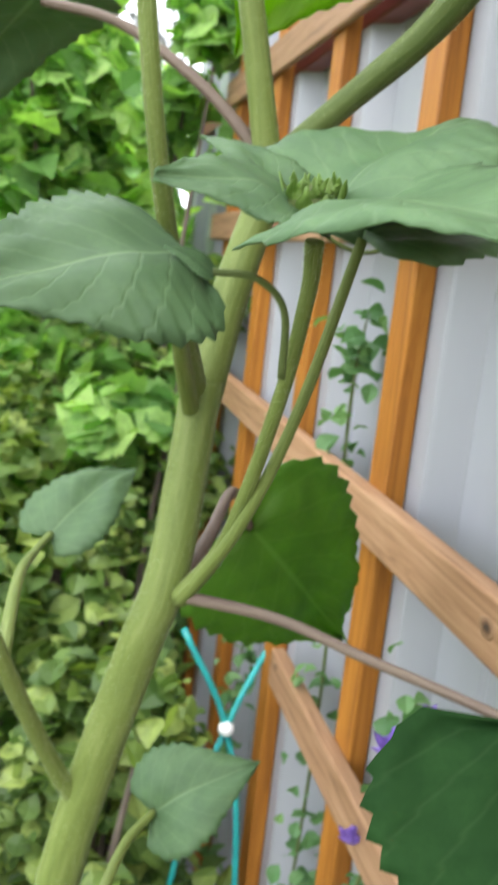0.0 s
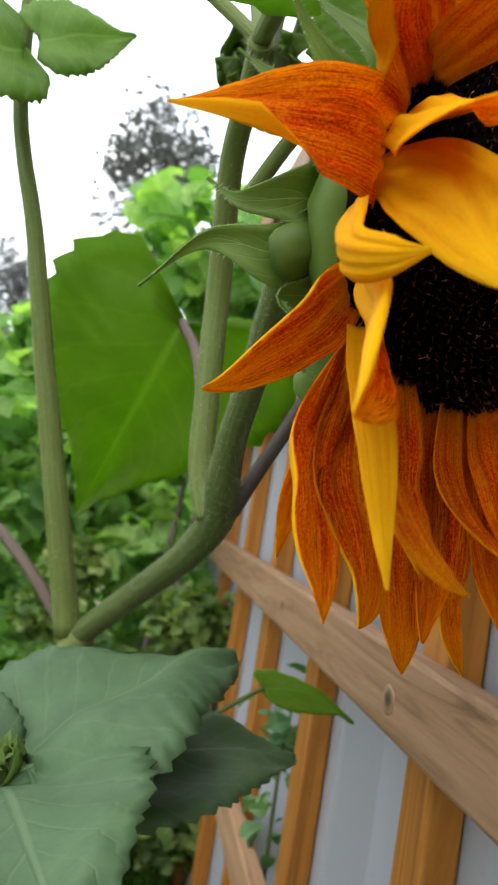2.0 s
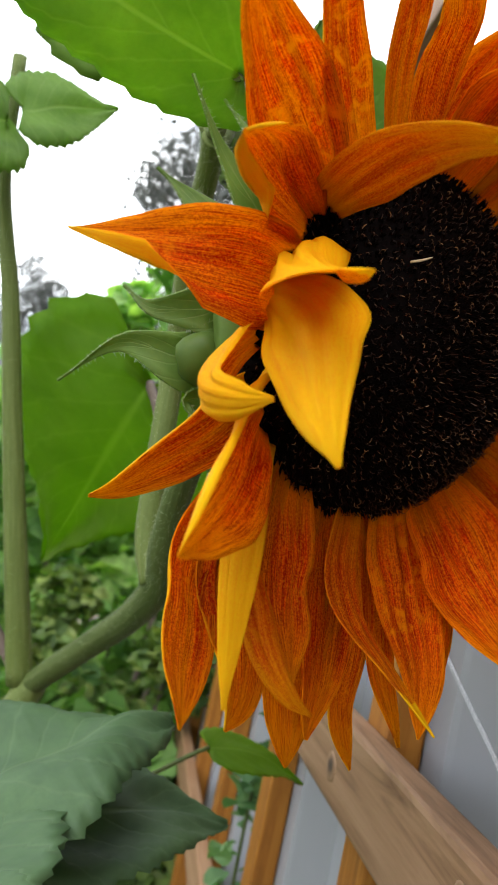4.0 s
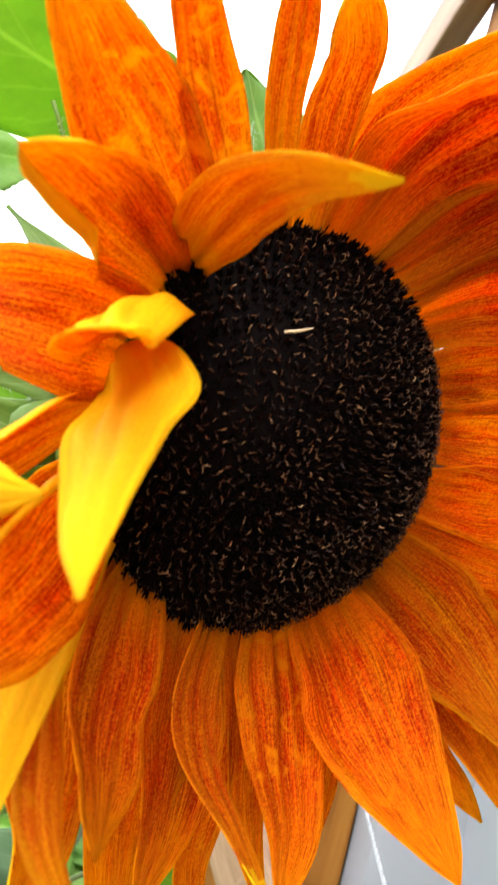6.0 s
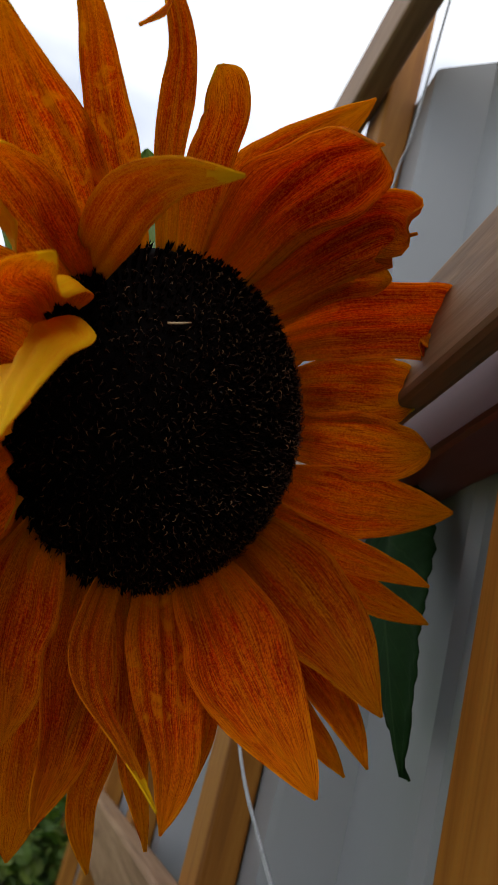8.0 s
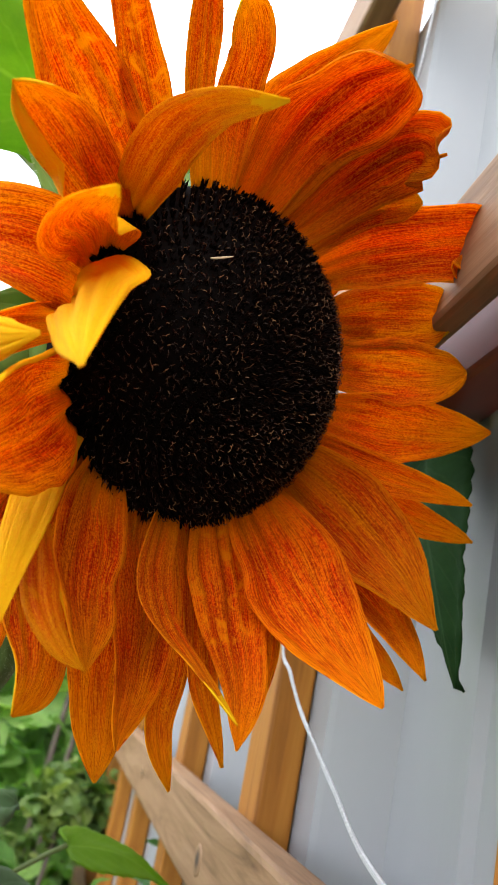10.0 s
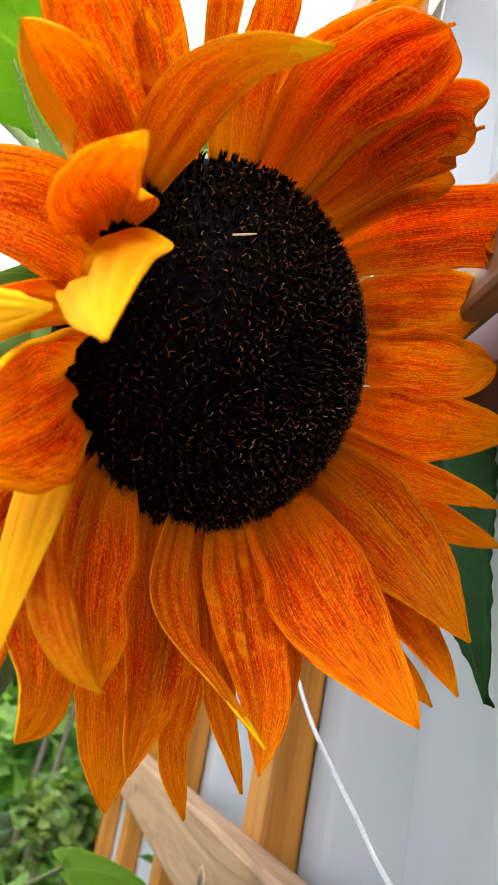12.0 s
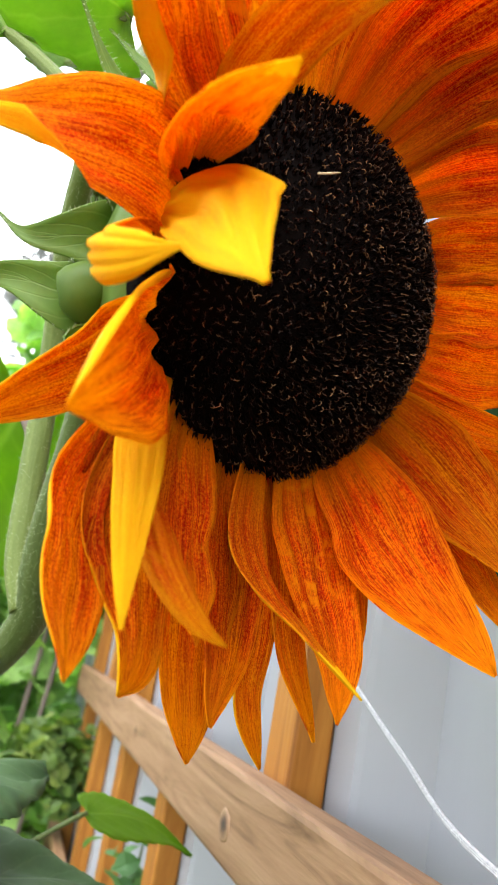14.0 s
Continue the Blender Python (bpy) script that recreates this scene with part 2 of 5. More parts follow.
k.colour(k.ramp(ring, (0.06, (0.018, 0.010, 0.006)), (0.17, (0.07, 0.034, 0.016)), (0.27, (0.15, 0.080, 0.040)), (0.42, (0.24, 0.138, 0.072))))
M_KNOT = k.m

# White paint dimmed to grey; the wall's light shade is in the colour.
k = Mat("shaded_white_sheet_metal", 0.42, 0.0, 0.5)
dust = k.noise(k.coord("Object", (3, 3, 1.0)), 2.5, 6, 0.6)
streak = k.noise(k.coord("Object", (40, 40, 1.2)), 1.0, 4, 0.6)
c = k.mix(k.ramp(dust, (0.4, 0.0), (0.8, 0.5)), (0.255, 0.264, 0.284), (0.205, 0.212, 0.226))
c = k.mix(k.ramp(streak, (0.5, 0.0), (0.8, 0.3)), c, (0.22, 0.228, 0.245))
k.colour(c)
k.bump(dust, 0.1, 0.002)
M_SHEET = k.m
k = Mat("red_painted_trim", 0.45, 0, 0.4)
k.colour(k.ramp(k.noise(k.coord("Object", (8, 1, 8)), 6, 5), (0.3, (0.13, 0.025, 0.022)), (0.7, (0.20, 0.045, 0.04))))
M_RED = k.m
k = Mat("white_twine", 0.7)
k.colour(k.ramp(k.noise(k.coord("UV", (90, 6, 1)), 1.0, 3), (0.35, (0.26, 0.27, 0.29)), (0.7, (0.50, 0.50, 0.53))))
M_TWINE = k.m
k = Mat("teal_plastic", 0.35)
k.colour(k.ramp(k.noise(k.coord(), 60, 3), (0.3, (0.01, 0.22, 0.22)), (0.7, (0.02, 0.32, 0.31))))
M_TEAL = k.m
k = Mat("white_plastic", 0.35)
k.colour((0.8, 0.8, 0.8))
M_WHITE = k.m
k = Mat("violet_petal", 0.5)
k.colour(k.ramp(k.noise(k.coord(), 150, 3), (0.3, (0.24, 0.14, 0.52)), (0.7, (0.42, 0.30, 0.74))))
k.thin((0.35, 0.2, 0.7), 0.3)
M_VIOLET = k.m


def foliage_material(name, dark, mid, light, glow, share=0.3):
    k = Mat(name, 0.5, 0, 0.35)
    r = k.random(True)
    c = k.ramp(r, (0.0, dark), (0.45, mid), (1.0, light))
    c = k.mix(k.ramp(k.noise(k.coord(), 60, 4), (0.35, 0.0), (0.7, 0.5)), c, dark)
    k.colour(c)
    k.thin(k.mix(1.0, c, glow, "MULTIPLY"), share)
    return k.m


M_HEDGE = foliage_material("hedge_leaf", (0.10, 0.22, 0.06), (0.24, 0.42, 0.12), (0.44, 0.62, 0.20), (1.3, 1.5, 0.5), 0.5)
M_HERB = foliage_material("herb_leaf", (0.045, 0.09, 0.02), (0.13, 0.21, 0.05), (0.30, 0.37, 0.10), (1.3, 1.5, 0.5), 0.4)
M_VINE = foliage_material("vine_leaf", (0.06, 0.14, 0.05), (0.10, 0.21, 0.08), (0.17, 0.29, 0.11), (1.2, 1.5, 0.5))
# Far leaves greyed and paled; distance haze is put into the colour.
M_FAR_HAZE = foliage_material("far_leaf_haze", (0.10, 0.11, 0.10), (0.16, 0.17, 0.165), (0.24, 0.25, 0.24), (1.0, 1.0, 0.9), 0.2)
k = Mat("bark", 0.85)
k.colour(k.ramp(k.noise(k.coord("Object", (30, 30, 6)), 1.0, 5), (0.3, (0.05, 0.04, 0.03)), (0.7, (0.15, 0.12, 0.09))))
M_BARK = k.m
k = Mat("garden_soil", 0.95)
g = k.noise(k.coord(), 6, 8, 0.65)
k.colour(k.mix(k.ramp(k.noise(k.coord(), 0.7, 4), (0.4, 0.0), (0.6, 1.0)), k.ramp(g, (0.3, (0.13, 0.10, 0.075)), (0.7, (0.24, 0.20, 0.15))), k.ramp(g, (0.3, (0.07, 0.11, 0.03)), (0.7, (0.14, 0.20, 0.06)))))
k.bump(g, 0.8, 0.03)
M_SOIL = k.m
k = Mat("grey_roof", 0.8)
k.colour(k.ramp(k.noise(k.coord("Object", (1, 1, 12)), 2.0, 4), (0.3, (0.06, 0.06, 0.07)), (0.7, (0.13, 0.13, 0.14))))
M_ROOF = k.m
k = Mat("dark_board_wall", 0.8)
k.colour(k.ramp(k.noise(k.coord("Object", (12, 12, 1)), 2.0, 4), (0.3, (0.07, 0.05, 0.045)), (0.7, (0.15, 0.11, 0.10))))
M_BOARD = k.m
k = Mat("window_glass", 0.08, 0, 0.6)
k.colour((0.03, 0.035, 0.04))
M_GLASS = k.m

# ---- building helpers ----
PLACE = {}


def thing(name, at, label, category, group="", kind=""):
    ob = new(name)
    ob.matrix_world = Matrix.Translation(at)
    PLACE[ob.name] = Matrix.Translation(at)
    return tagged(ob, label, category, group, kind)


def part(name, mesh, mats, parent, label="", m=None, kind=""):
    """Links a bmesh or mesh as one object under parent; m is its pose in the world."""
    if isinstance(mesh, bmesh.types.BMesh):
        data = bpy.data.meshes.new(name)
        mesh.to_mesh(data)
        mesh.free()
        mesh = data
    for x in mats if isinstance(mats, (list, tuple)) else [mats]:
        mesh.materials.append(x)
    ob = new(name, mesh)
    m = m or Matrix.Identity(4)
    if parent:
        ob.parent = parent
        ob.matrix_parent_inverse = PLACE[parent.name].inverted()
    ob.matrix_basis = m
    PLACE[ob.name] = m
    return tagged(ob, label, kind=kind)


def smooth(bm):
    for f in bm.faces:
        f.smooth = True
    return bm


def box(bm, x0, x1, y0, y1, z0, z1, bevel=0.0):
    made = bmesh.ops.create_cube(bm, size=1.0)["verts"]
    for v in made:
        v.co = ((x0 + x1) / 2 + v.co.x * (x1 - x0), (y0 + y1) / 2 + v.co.y * (y1 - y0), (z0 + z1) / 2 + v.co.z * (z1 - z0))
    if bevel:
        edges = list({e for v in made for e in v.link_edges})
        bmesh.ops.bevel(bm, geom=edges, offset=bevel, segments=2, affect="EDGES", profile=0.5)
    return bm


def spline(points, count):
    """Points along a smooth curve through the given ones."""
    p = [Vector(v) for v in points]
    p = [p[0] * 2 - p[1], *p, p[-1] * 2 - p[-2]]
    out = []
    for i in range(count + 1):
        s = i / count * (len(p) - 3)
        k0 = min(int(s), len(p) - 4)
        f = s - k0
        a, b, c, d = p[k0 : k0 + 4]
        out.append(0.5 * (2 * b + (c - a) * f + (2 * a - 5 * b + 4 * c - d) * f * f + (3 * b - a - 3 * c + d) * f**3))
    return out


def tube(points, radii, count=24, sides=12, rough=0.03, seed=0.0):
    """A tapering round stalk along a curve, closed at both ends."""
    line = spline(points, count)
    rad = [v.x for v in spline([(r, 0, 0) for r in radii], count)]
    bm = bmesh.new()
    uv = bm.loops.layers.uv.new("UVMap")
    rings, ref, length = [], None, 0.0
    lengths = []
    for i, p in enumerate(line):
        t = (line[min(i + 1, count)] - line[max(i - 1, 0)]).normalized()
        ref = (ref - t * ref.dot(t)).normalized() if ref else t.orthogonal().normalized()
        other = t.cross(ref)
        if i:
            length += (p - line[i - 1]).length
        lengths.append(length)
        ring = []
        for j in range(sides):
            a = 2 * math.pi * j / sides
            wob = 1 + rough * noise.noise((p * 40 + Vector((math.cos(a), math.sin(a), seed)) * 1.5))
            ring.append(bm.verts.new(p + (ref * math.cos(a) + other * math.sin(a)) * rad[i] * wob))
        rings.append(ring)
    for i in range(count):
        for j in range(sides):
            f = bm.faces.new((rings[i][j], rings[i][(j + 1) % sides], rings[i + 1][(j + 1) % sides], rings[i + 1][j]))
            f.smooth = True
            for loop, (a, b) in zip(f.loops, ((i, j), (i, j + 1), (i + 1, j + 1), (i + 1, j))):
                loop[uv].uv = (lengths[a] * 10, b / sides)
    bm.faces.new(rings[0][::-1])
    bm.faces.new(rings[-1])
    return bm


def hairs(points, radii, per, size, seed):
    """Short fine hairs standing off a stalk, as thin three-sided spikes."""
    rng = random.Random(seed)
    count = 60
    line, rad = spline(points, count), [v.x for v in spline([(r, 0, 0) for r in radii], count)]
    verts, faces = [], []
    total = sum((line[i + 1] - line[i]).length for i in range(count))
    for _ in range(int(per * total)):
        i = rng.randrange(count)
        p = line[i].lerp(line[i + 1], rng.random())
        t = (line[i + 1] - line[i]).normalized()
        o = t.orthogonal().normalized()
        o.rotate(Matrix.Rotation(rng.uniform(0, 6.283), 3, t))
        root, way = p + o * rad[i] * 0.97, (o + t * rng.uniform(-0.5, 0.5)).normalized()
        tip = root + way * size * rng.uniform(0.5, 1.2)
        s = way.orthogonal().normalized() * 0.00004
        q = way.cross(s)
        b = len(verts)
        verts += [root + s, root - s * 0.5 + q, root - s * 0.5 - q, tip]
        faces += [(b, b + 1, b + 3), (b + 1, b + 2, b + 3), (b + 2, b, b + 3)]
    me = bpy.data.meshes.new("hair")
    me.from_pydata(verts, [], faces)
    return me


def sheet(rows, thick=0.0004):
    """A thin blade from rows of points: its upper skin carries the first material, its lower skin the second."""
    bm = bmesh.new()
    uv = bm.loops.layers.uv.new("UVMap")
    nu, nv = len(rows), len(rows[0])
    normals = []
    for i in range(nu):
        line = []
        for j in range(nv):
            a = rows[min(i + 1, nu - 1)][j] - rows[max(i - 1, 0)][j]
            b = rows[i][min(j + 1, nv - 1)] - rows[i][max(j - 1, 0)]
            nrm = a.cross(b)
            line.append(nrm.normalized() if nrm.length > 1e-12 else Vector((0, 0, 0)))
        normals.append(line)
    up = [[bm.verts.new(rows[i][j]) for j in range(nv)] for i in range(nu)]
    down = [[bm.verts.new(rows[i][j] - normals[i][j] * thick) for j in range(nv)] for i in range(nu)]
    for layer, index in ((up, 0), (down, 1)):
        for i in range(nu - 1):
            for j in range(nv - 1):
                ids = [(i, j), (i + 1, j), (i + 1, j + 1), (i, j + 1)]
                ids = ids if index == 0 else [ids[0], ids[3], ids[2], ids[1]]
                f = bm.faces.new([layer[a][b] for a, b in ids])
                f.smooth, f.material_index = True, index
                for loop, (a, b) in zip(f.loops, ids):
                    loop[uv].uv = (a / (nu - 1), b / (nv - 1))
    edge = [(0, j) for j in range(nv)] + [(i, nv - 1) for i in range(1, nu)] + [(nu - 1, j) for j in range(nv - 2, -1, -1)] + [(i, 0) for i in range(nu - 2, 0, -1)]
    for (a, b), (c, d) in zip(edge, edge[1:] + edge[:1]):
        f = bm.faces.new((up[a][b], up[c][d], down[c][d], down[a][b]))
        f.material_index = 0
        for loop, (i, j) in zip(f.loops, ((a, b), (c, d), (c, d), (a, b))):
            loop[uv].uv = (i / (nu - 1), j / (nv - 1))
    return bm


def blade(line, width, normal_at, cup=0.2, wave=0.06, ridges=0.05, seed=0.0, across=9, curl=0.0, roll=None, ragged=0.0):
    """Rows of points of a petal: a centre line, a width for each step and a way up for each step."""
    rows, n = [], len(line) - 1
    for i, p in enumerate(line):
        s = i / n
        t = (line[min(i + 1, n)] - line[max(i - 1, 0)]).normalized()
        up = normal_at(s, t)
        side = t.cross(up).normalized()
        w = width(s)
        row = []
        for j in range(across):
            v = 2 * j / (across - 1) - 1
            lift = cup * w * (v * v - 0.35) + ridges * w * (1.2 - 2.4 * abs(math.sin(v * 1.9 * math.pi + seed)) + 2.0 * noise.noise(Vector((v * 2.4 + seed * 9.1, s * 0.7, seed)))) * (1 - 0.5 * s)
            lift += w * wave * 2 * noise.noise(Vector((s * 3.1 + seed * 3.7, v * 1.3, seed)))
            lift += w * curl * v**4 * (0.5 + 1.6 * noise.noise(Vector((s * 1.6, seed * 7.7, 2.0 if v > 0 else 7.0)))) * (0.3 + s)
            jag = 1 + 0.09 * noise.noise(Vector((s * 6, seed * 5.1, v))) + 0.24 * noise.noise(Vector((s * 1.7, seed * 3.3, 4.0 if v > 0 else 9.0))) * abs(v)
            if roll and v * roll[0] > roll[1]:
                over = (v * roll[0] - roll[1]) * max(0.0, min(1.0, (s - roll[2]) / 0.2, (roll[3] - s) / 0.12))
                v -= roll[0] * 1.7 * over
                lift += 0.5 * w * over
            torn = ragged * w * s**7 * noise.noise(Vector((v * 4.2 + seed * 2.3, seed, 0.5)))
            row.append(p - side * v * w * jag + up * lift + t * torn)
        rows.append(row)
    return rows


def around(vector, axis, degrees):
    return Matrix.Rotation(radians(degrees), 3, axis) @ vector


def leaf_rows(base, tip, up, width, sag=0.12, fold=0.12, heart=0.16, seed=0.0, teeth=15, curl=0.0, taper=0.58, nu=44, nv=15):
    """Rows of points of a toothed, heart-shaped leaf from base to tip; sag: how far its middle arches, curl: how its tip drops."""
    base, tip, up = Vector(base), Vector(tip), Vector(up).normalized()
    axis = tip - base
    length = axis.length
    t0 = axis.normalized()
    up = (up - t0 * up.dot(t0)).normalized()
    side = t0.cross(up)
    rows = []
    for i in range(nu):
        s = i / (nu - 1)
        w = width * 0.5 * (math.sin(math.pi * min(1, s**0.58)) ** 0.75 if 0 < s < 1 else 0.0) * (1.20 - taper * s)
        w *= 1 + 0.11 * ((s * teeth) % 1) - 0.05
        w = max(w, 0.0006)
        row = []
        for j in range(nv):
            v = 2 * j / (nv - 1) - 1
            back = heart * length * abs(v) ** 2.2 * max(0.0, 1 - s / 0.55) ** 1.5 * min(1.0, w / (0.14 * width))
            arch = sag * length * math.sin(math.pi * s) - curl * length * s**3
            lift = fold * w * (abs(v) ** 1.3) - 0.14 * w * v * v * v * v
            lift += 0.10 * width * noise.noise(Vector((s * 2.3 + seed, v * 1.6, seed * 2.1)))
            lift += 0.010 * width * math.sin((s - abs(v) * 0.38) * 34) * abs(v)
            row.append(base + axis * s - t0 * back - side * v * w + up * (arch + lift))
        rows.append(row)
    return rows


# ---- ground, wall and trim ----
def ground_mesh():
    bm = bmesh.new()
    steps = [-900, -200, -60, -20, -8] + [v * 0.5 for v in range(-10, 17)] + [12, 20, 60, 200, 900]
    grid = [[bm.verts.new((x, y, 0.03 * noise.noise(Vector((x, y, 0))) if abs(x) < 10 and abs(y) < 10 else 0)) for y in steps] for x in steps]
    for i in range(len(steps) - 1):
        for j in range(len(steps) - 1):
            bm.faces.new((grid[i][j], grid[i + 1][j], grid[i + 1][j + 1], grid[i][j + 1]))
    return smooth(bm)


tagged(part("ground", ground_mesh(), M_SOIL, None), "dry pale garden soil with patches of grass", "ground", kind="structure")

PITCH, FIRST = 0.31, 0.518
WALL_X, WALL_Y0, WALL_Y1, WALL_TOP = 0.408, -2.6, 2.45, 1.975


def profile():
    """The plan of the ribbed sheet: raised ribs at every batten, shallow pans between them."""
    out, y = [], WALL_Y0
    k0 = math.floor((WALL_Y0 - FIRST) / PITCH)
    while True:
        c = FIRST + k0 * PITCH
        for dy, dx in ((-0.078, 0.030), (-0.058, 0.003), (-0.055, 0.0), (0.055, 0.0), (0.058, 0.003), (0.078, 0.030), (0.140, 0.030), (0.146, 0.026), (0.164, 0.026), (0.170, 0.030)):
            y = c + dy
            if WALL_Y0 <= y <= WALL_Y1:
                out.append((WALL_X + dx, y))
        if c > WALL_Y1:
            return out
        k0 += 1


def ribbed(z0, z1):
    bm = bmesh.new()
    line = profile()
    cols = [[bm.verts.new((x, y, z)) for z in (z0, z1)] for x, y in line]
    backs = [[bm.verts.new((x + 0.004, y, z)) for z in (z0, z1)] for x, y in line]
    for a, b, c, d in zip(cols, cols[1:], backs, backs[1:]):
        bm.faces.new((a[0], a[1], b[1], b[0]))
        bm.faces.new((c[0], d[0], d[1], c[1]))
        bm.faces.new((a[1], c[1], d[1], b[1]))
        bm.faces.new((a[0], b[0], d[0], c[0]))
    for a, c in ((cols[0], backs[0]), (cols[-1], backs[-1])):
        bm.faces.new((a[0], c[0], c[1], a[1]))
    bmesh.ops.recalc_face_normals(bm, faces=bm.faces)
    return bm


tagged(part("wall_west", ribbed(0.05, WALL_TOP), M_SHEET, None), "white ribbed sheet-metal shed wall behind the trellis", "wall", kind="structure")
bm = box(bmesh.new(), 0.46, 0.50, WALL_Y0, WALL_Y1, 0.0, 1.94)
tagged(part("wall_inner", bm, M_BOARD, None), "dark boarding behind the white sheet metal", "wall", kind="structure")
bm = box(bmesh.new(), 0.50, 2.9, WALL_Y1 - 0.06, WALL_Y1, 0.0, 1.94)
tagged(part("wall_north", bm, M_BOARD, None), "dark boarded end wall of the shed", "wall", kind="structure")
bm = box(bmesh.new(), 0.50, 2.9, WALL_Y0, WALL_Y0 + 0.06, 0.0, 1.94)
tagged(part("wall_south", bm, M_BOARD, None), "dark boarded end wall of the shed", "wall", kind="structure")
bm = box(bmesh.new(), 2.9, 2.96, WALL_Y0, WALL_Y1, 0.0, 1.94)
tagged(part("wall_east", bm, M_BOARD, None), "dark boarded back wall of the shed", "wall", kind="structure")
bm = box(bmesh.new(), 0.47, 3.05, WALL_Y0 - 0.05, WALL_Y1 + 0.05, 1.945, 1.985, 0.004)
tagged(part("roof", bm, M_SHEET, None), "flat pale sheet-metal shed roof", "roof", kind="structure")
bm = box(bmesh.new(), 0.4065, 0.436, WALL_Y0, WALL_Y1, 1.672, 1.722, 0.003)
tagged(part("trim", bm, M_RED, None), "dark red painted trim board along the white wall", "trim", kind="structure")

# ---- trellis ----
trellis = thing("trellis_fence", (0.387, 0.8, 0.0), "orange-stained wooden trellis with pale rails before the white wall", "trellis")
for k0 in range(-4, 5):
    c = FIRST + k0 * PITCH
    top = 2.05 if k0 else 2.07
    part("batten", box(bmesh.new(), -0.0102, 0.0102, -0.023, 0.023, -top / 2, top / 2, 0.002), M_BATTEN, trellis, m=Matrix.Translation((0.3972, c, top / 2 + 0.01)))
RAILS = (0.905, 1.178, 1.452, 1.694)
for z in RAILS:
    y0, y1 = -1.2, (1.06 if z < 1.0 else 1.83)
    ob = part("rail", box(bmesh.new(), -0.002 if z > 1.6 else -0.009, 0.009, (y0 - y1) / 2, (y1 - y0) / 2, -0.024, 0.024, 0.003), M_RAIL, trellis, m=Matrix.Translation((0.3778, (y0 + y1) / 2, z)))
part("rail", box(bmesh.new(), -0.009, 0.009, -0.85, 0.95, -0.024, 0.024, 0.003), M_RAIL, trellis, m=pose(0.371, 0.66, 1.992, 0, 0, 1.9))


# knots in the rails' faces
def knot(rail, y, z, size):
    bm = bmesh.new()
    bmesh.ops.create_uvsphere(bm, u_segments=14, v_segments=8, radius=1.0)
    for v in bm.verts:
        q = 1 + 0.25 * noise.noise(v.co * 1.7 + Vector((y * 9, z * 7, 0)))
        v.co = (v.co.x * 0.0007, v.co.y * size * 2.2 * q, v.co.z * size * 1.5 * q)
    part("knot", smooth(bm), M_KNOT, rail, "dark brown wood knot", Matrix.Translation((0.3688, y, z)))


rails = [ob for ob in trellis.children if ob.name.startswith("rail")]
for k0, y, z, size in ((2, 0.531, 1.448, 0.0055), (2, 0.923, 1.453, 0.004), (2, 0.32, 1.462, 0.003), (1, 0.854, 1.177, 0.006), (1, 0.553, 1.180, 0.005), (0, 1.031, 0.916, 0.005)):
    knot(rails[k0], y, z, size)

# ---- sunflower plant ----
plant = thing("sunflower_plant", (0.10, 0.55, 0.0), "tall branching sunflower plant with one open orange-brown flower head", "sunflower")

# The open head: its own axes are right, up and forward of the disc.
HEAD_AT = Vector((0.2997, 0.2714, 1.628))
FORWARD = Vector((0.513, -0.827, -0.230)).normalized()
RIGHT = Vector((0.121, -0.195, 0.973)).cross(FORWARD).normalized()
HEAD = Matrix((RIGHT, FORWARD.cross(RIGHT), FORWARD)).transposed().to_4x4()
HEAD.translation = HEAD_AT
DISC_R, DOME = 0.0512, 0.0255


def polar(angle, r, h):
    return Vector((r * math.cos(radians(angle)), r * math.sin(radians(angle)), h))


def dome(r):
    """Height of the disc's face over its rim."""
    q = min(r / DISC_R, 1.0)
    return DOME * (1 - q**2.6) - 0.002


def disc_mesh():
    bm = bmesh.new()
    rings = []
    for i in range(19):
        r = DISC_R * i / 18
        rings.append([bm.verts.new(polar(j * 7.5, max(r, 1e-5), dome(r))) for j in range(48)])
    rings.append([bm.verts.new(polar(j * 7.5, DISC_R * 0.99, -0.008)) for j in range(48)])
    rings.append([bm.verts.new(polar(j * 7.5, DISC_R * 0.5, -0.010)) for j in range(48)])
    for a, b in zip(rings, rings[1:]):
        for j in range(48):
            bm.faces.new((a[j], b[j], b[(j + 1) % 48], a[(j + 1) % 48]))
    bm.faces.new(rings[-1][::-1])
    bm.faces.new(rings[0])
    bmesh.ops.remove_doubles(bm, verts=rings[0], dist=1e-4)
    bmesh.ops.recalc_face_normals(bm, faces=bm.faces)
    return smooth(bm)


head = part("flower_head", disc_mesh(), M_DISC, plant, "dark brown domed seed disc ringed by orange petals", HEAD)


